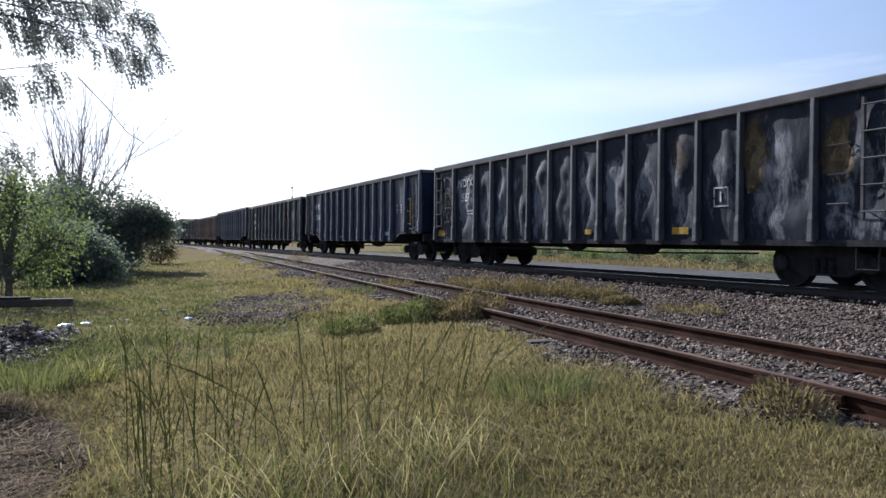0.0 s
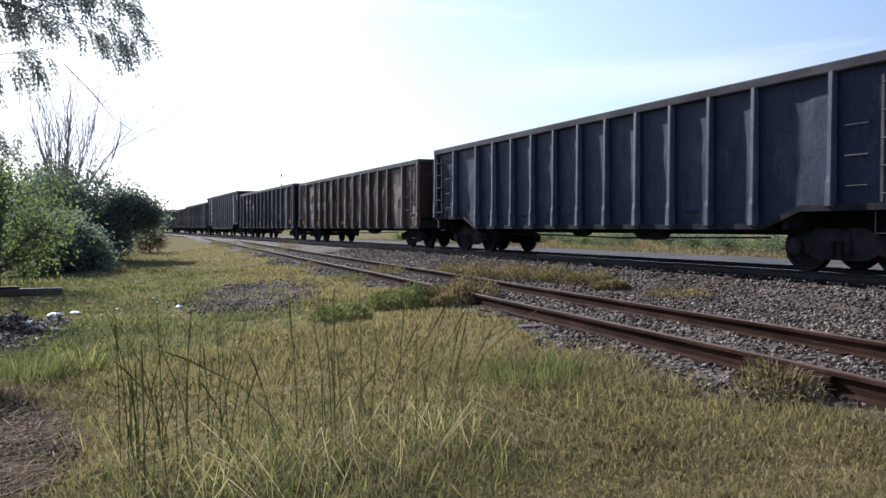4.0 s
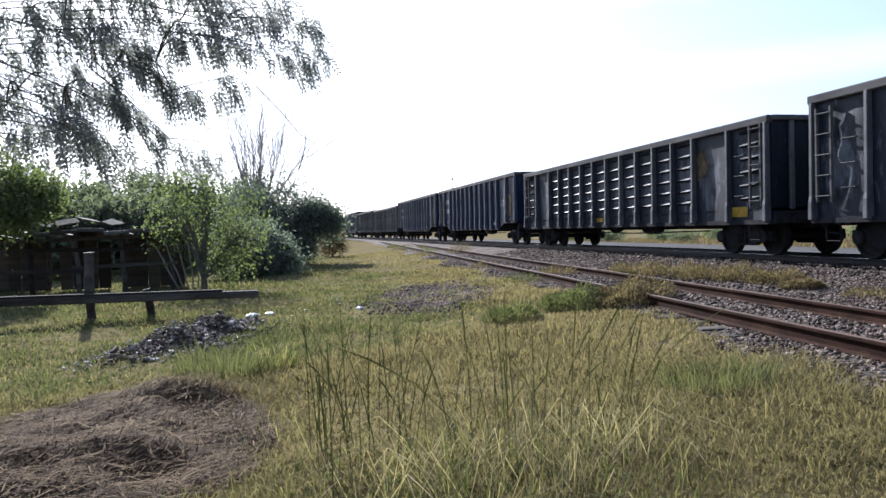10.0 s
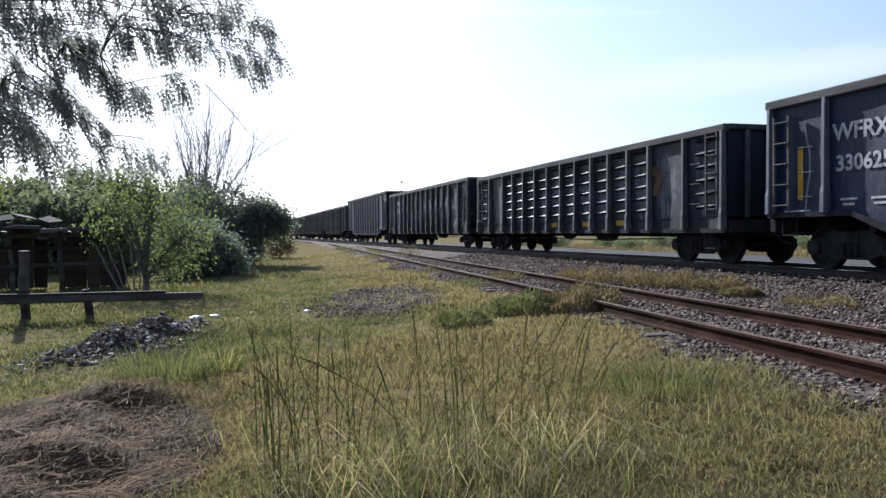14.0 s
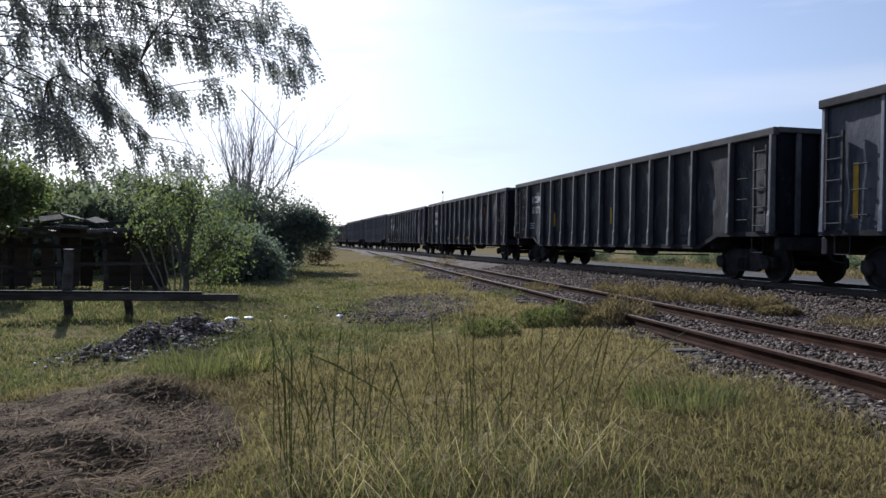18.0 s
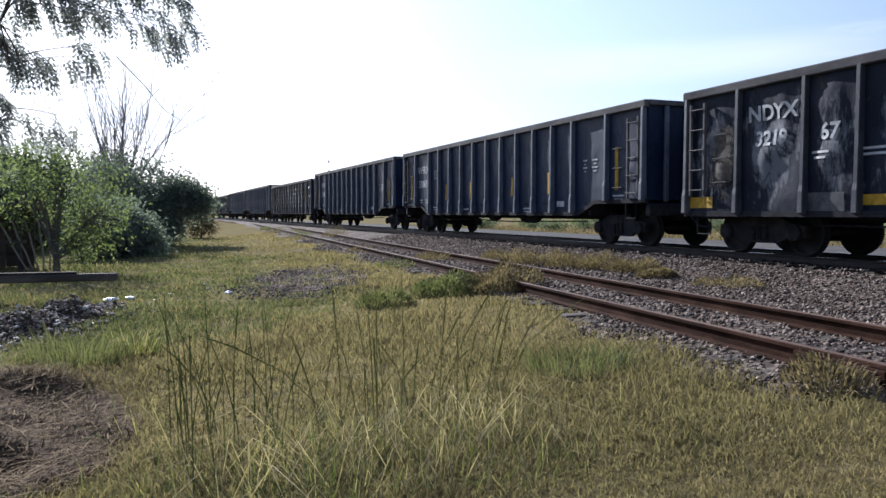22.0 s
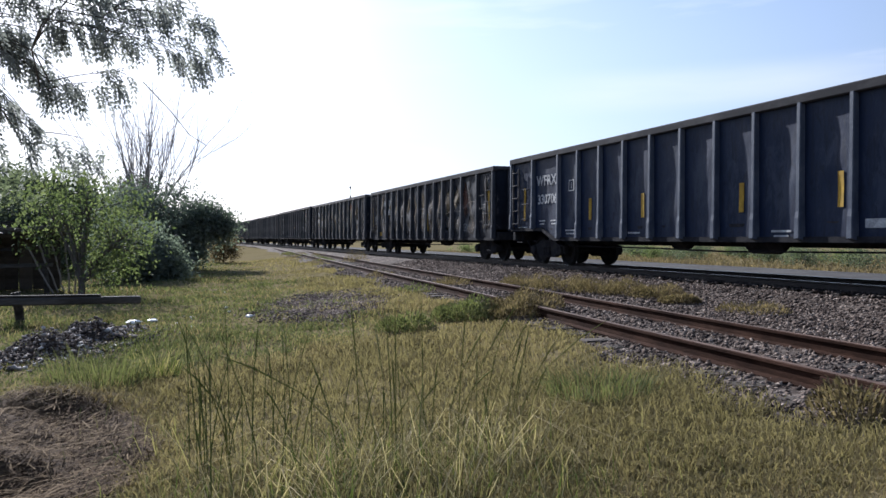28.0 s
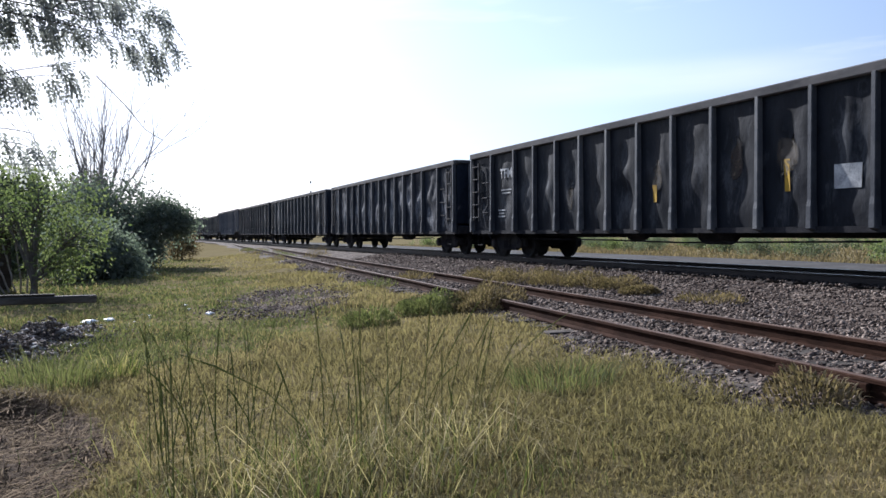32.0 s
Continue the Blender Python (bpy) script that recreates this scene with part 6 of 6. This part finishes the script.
    for k in range(5):
        t = 0.12 + 0.88 * k / 4
        c = p + d * (ln * t)[:, None] + np.array([0, 0, -0.25]) * (ln * t * t)[:, None]
        for side in (-1, 1):
            leaf = (s * side * 0.85 + d * 0.5) * (0.05 * (1.1 - 0.4 * t))
            wide = d * 0.02
            vs += [c - wide * 0.3, c + leaf * 0.5 + wide, c + leaf, c + leaf * 0.5 - wide]
    v = np.stack(vs, 1)
    m = v.shape[1] // 4
    f = (np.array([(0, 1, 2), (0, 2, 3)])[None, None] + 4 * np.arange(m)[None, :, None, None] + 4 * m * np.arange(n)[:, None, None, None]).reshape(-1, 3)
    part("foliage", big_mesh("foliage", v.reshape(-1, 3), f), M_LEAF_HAZED, root)


overhanging_tree()


# ---- fence, shed ----
def rough_log(length, r, seed, sides=8):
    r2 = random.Random(seed)
    n = max(4, int(length / 0.25))
    return Shape().tube([(r2.gauss(0, 0.012), r2.gauss(0, 0.012), length * k / n) for k in range(n + 1)], [r * r2.uniform(0.88, 1.1) for _ in range(n + 1)], sides)


def build_fence():
    root = tagged(empty("fence", pose(-3.4, 14.2, 0)), "low rail fence of weathered timber on rough posts", "fence")
    part("post", rough_log(1.32, 0.085, 1), M_WOOD, root, at=pose(0, 0.1, -0.05))
    part("post", rough_log(0.62, 0.075, 2), M_WOOD, root, at=pose(1.03, 0.12, -0.05, 0, -6))
    part("post", rough_log(0.9, 0.08, 3), M_WOOD, root, at=pose(-1.6, 0.12, -0.05))
    beam = Shape().box(-3.2, 2.95, -0.08, 0.08, 0, 0.13, 0.02)
    part("rail", beam, M_WOOD, root, "long squared sleeper used as a rail", at=pose(0, -0.07, 0.365, 0, 0.6, 0))
    part("rail", Shape().box(-3.2, 2.3, -0.07, 0.07, 0, 0.035, 0.01), M_TIE, root, at=pose(0, -0.06, 0.499, 0, 0.6, 0.4))


build_fence()


def build_shed():
    root = tagged(empty("shed", pose(-4.4, 22.2, 0)), "ramshackle dark wooden animal shed with a patched roof", "shed")
    k = 0
    for x in (-3.6, -2.4, -1.2, 0.0, 1.3):
        for y in (0.0, 1.6):
            k += 1
            part("post", rough_log(1.75 + 0.1 * (k % 3), 0.07, 20 + k, 7), M_WOOD, root, at=pose(x + 0.05 * (k % 2), y, -0.05, 0, (-1) ** k * 2))
    for j in range(15):
        x = -3.6 + 0.35 * j
        if j in (4, 9):
            continue
        part("board", Shape().box(-0.17, 0.17, 0, 0.03, 0, 1.3 + 0.5 * ((j * 7) % 5) / 5, 0.006), M_TIE, root, at=pose(x, 1.5, 0.03, 0, 0.8 * (-1) ** j))
    for j, (x0, x1, z) in enumerate(((-3.7, -1.0, 0.55), (-1.3, 1.5, 0.7), (-2.5, 0.6, 1.15), (-3.7, 1.4, 1.5))):
        part("cross_rail", Shape().box(x0, x1, -0.03, 0.03, 0, 0.10, 0.012), M_WOOD, root, at=pose(0, -0.08 + 0.02 * j, z, 0, 1.2 * (-1) ** j))
    for j in range(7):
        sheet = Shape()
        n = 14
        vs = []
        for i in range(n + 1):
            x = -0.42 + 0.84 * i / n
            for y in (-0.5, 2.2):
                vs.append((x, y, 0.018 * math.sin(i * math.pi / 1.5)))
        sheet.add(vs + [(x, y, z - 0.008) for x, y, z in vs], [(2 * i, 2 * i + 1, 2 * i + 3, 2 * i + 2) for i in range(n)] + [(2 * i + 30, 2 * i + 32, 2 * i + 33, 2 * i + 31) for i in range(n)])
        part("roof_sheet", sheet, M_TIN if j % 3 else M_WOOD, root, at=pose(-3.5 + 0.8 * j, 0, 1.70 + 0.03 * (j % 2), -3 + j % 3, 1.5 * (-1) ** j, 2 * (-1) ** j))
    for j in range(9):
        part("roof_lath", rough_log(1.3, 0.03, 60 + j, 6), M_WOOD, root, at=pose(-3.2 + 0.5 * j, 0.2 + 0.1 * (j % 3), 1.80 + 0.04 * (j % 2), 0, 90 + 4 * (-1) ** j, 15 * math.sin(j)))
    for j in range(8):
        part("fascia_board", Shape().box(-0.34, 0.34, -0.02, 0.02, -0.05, 0.05, 0.01), M_TIN if j % 3 else M_TIE, root, "grey bleached board along the roof edge", at=pose(-3.3 + 0.66 * j, -0.56 - 0.03 * (j % 2), 1.72 + 0.05 * math.sin(2.1 * j), -20, 4 * math.sin(3.3 * j), 3 * (-1) ** j))
    for j in range(4):
        part("roof_sheet", Shape().box(-0.3, 0.3, -0.2, 0.2, -0.008, 0.008), M_TIE, root, "loose bent sheet thrown on the roof", at=pose(-2.2 + 0.62 * j, 0.5 + 0.2 * (j % 2), 1.98 + 0.05 * (j % 3), 14 + 6 * (j % 2), 9 * (-1) ** j, 25 * j))
    for j in range(6):
        part("leaning_pole", rough_log(1.5, 0.025, 80 + j, 6), M_DEADWOOD, root, at=pose(1.5 + 0.12 * j, 0.1 * j, 0, 10, -25 + 7 * j, 0))


build_shed()


# ---- beyond the train ----
def far_shrubs():
    first = []
    for k in range(3):
        v, f = leaf_cloud([(rng.normal(0, 0.5), rng.normal(0, 0.5), rng.uniform(0.15, 0.8)) for _ in range(22)], 0.16, 1500, 0.12)
        v[:, 2] = np.maximum(v[:, 2], 0.0)
        s = part("crown", big_mesh("crown", v, f), M_LEAF if k else M_LEAF_BRIGHT)
        root = tagged(empty("shrub"), "low green shrub in the field beyond the train", "shrub", "shrubs beyond the train")
        s.parent = root
        part("stem", Shape().tube([(0, 0, -0.05), (0.05, 0, 0.3), (0.1, 0.05, 0.55)], [0.03, 0.025, 0.015], 6), M_BARK, root)
        first.append(root)
    for k in range(46):
        x, y = rng.uniform(23.5, 44), rng.uniform(-4, 62)
        m = pose(x, y, float(land(x, y)) - 0.02, 0, 0, rng.uniform(0, 360))
        if k < 3:
            first[k].matrix_basis = m
        else:
            copy_thing(first[k % 3], m)


far_shrubs()


def signal_mast():
    root = tagged(empty("signal_mast", pose(35.5, 150, 0)), "slender railway signal mast with two lamp heads", "signal mast")
    part("pole", Shape().tube([(0, 0, -0.2), (0, 0, 6), (0, 0, 12.2)], [0.05, 0.045, 0.035], 8), M_POST, root)
    for z in (10.0, 12.0):
        head = part("lamp_head", Shape().box(-0.15, 0.15, -0.12, 0.12, -0.22, 0.22, 0.03), M_POST, root, at=pose(-0.1, -0.1, z))
        for q in (-0.18, 0.12):
            part("hood", Shape().tube([(0, -0.15, q), (0, -0.3, q - 0.02)], [0.1, 0.1], 10), M_IRON, head)


signal_mast()


def motions():
    times = [0.0, 6.4, 12.8, 19.2, 25.6, 32.0]
    for car, start in CARS:
        walk(car, [(t, pose(TRACK_X, start - train_way(t), RAIL_Z)) for t in times])
    # all wheelsets roll alike, so those at the same place in their truck share their keys
    keyed = {}
    for w in WHEELS:
        y = round(w.matrix_basis.translation.y, 2)
        if y not in keyed:
            walk(w, [(k / FPS, pose(0, y, 0.46, math.degrees(train_way(k / FPS) / 0.46) % 360)) for k in range(0, 32 * FPS + 1)])
            keyed[y] = w.animation_data
        else:
            w.rotation_mode = "QUATERNION"
            keys = w.animation_data_create()
            keys.action = keyed[y].action
            keys.action_slot = keyed[y].action_slot


motions()
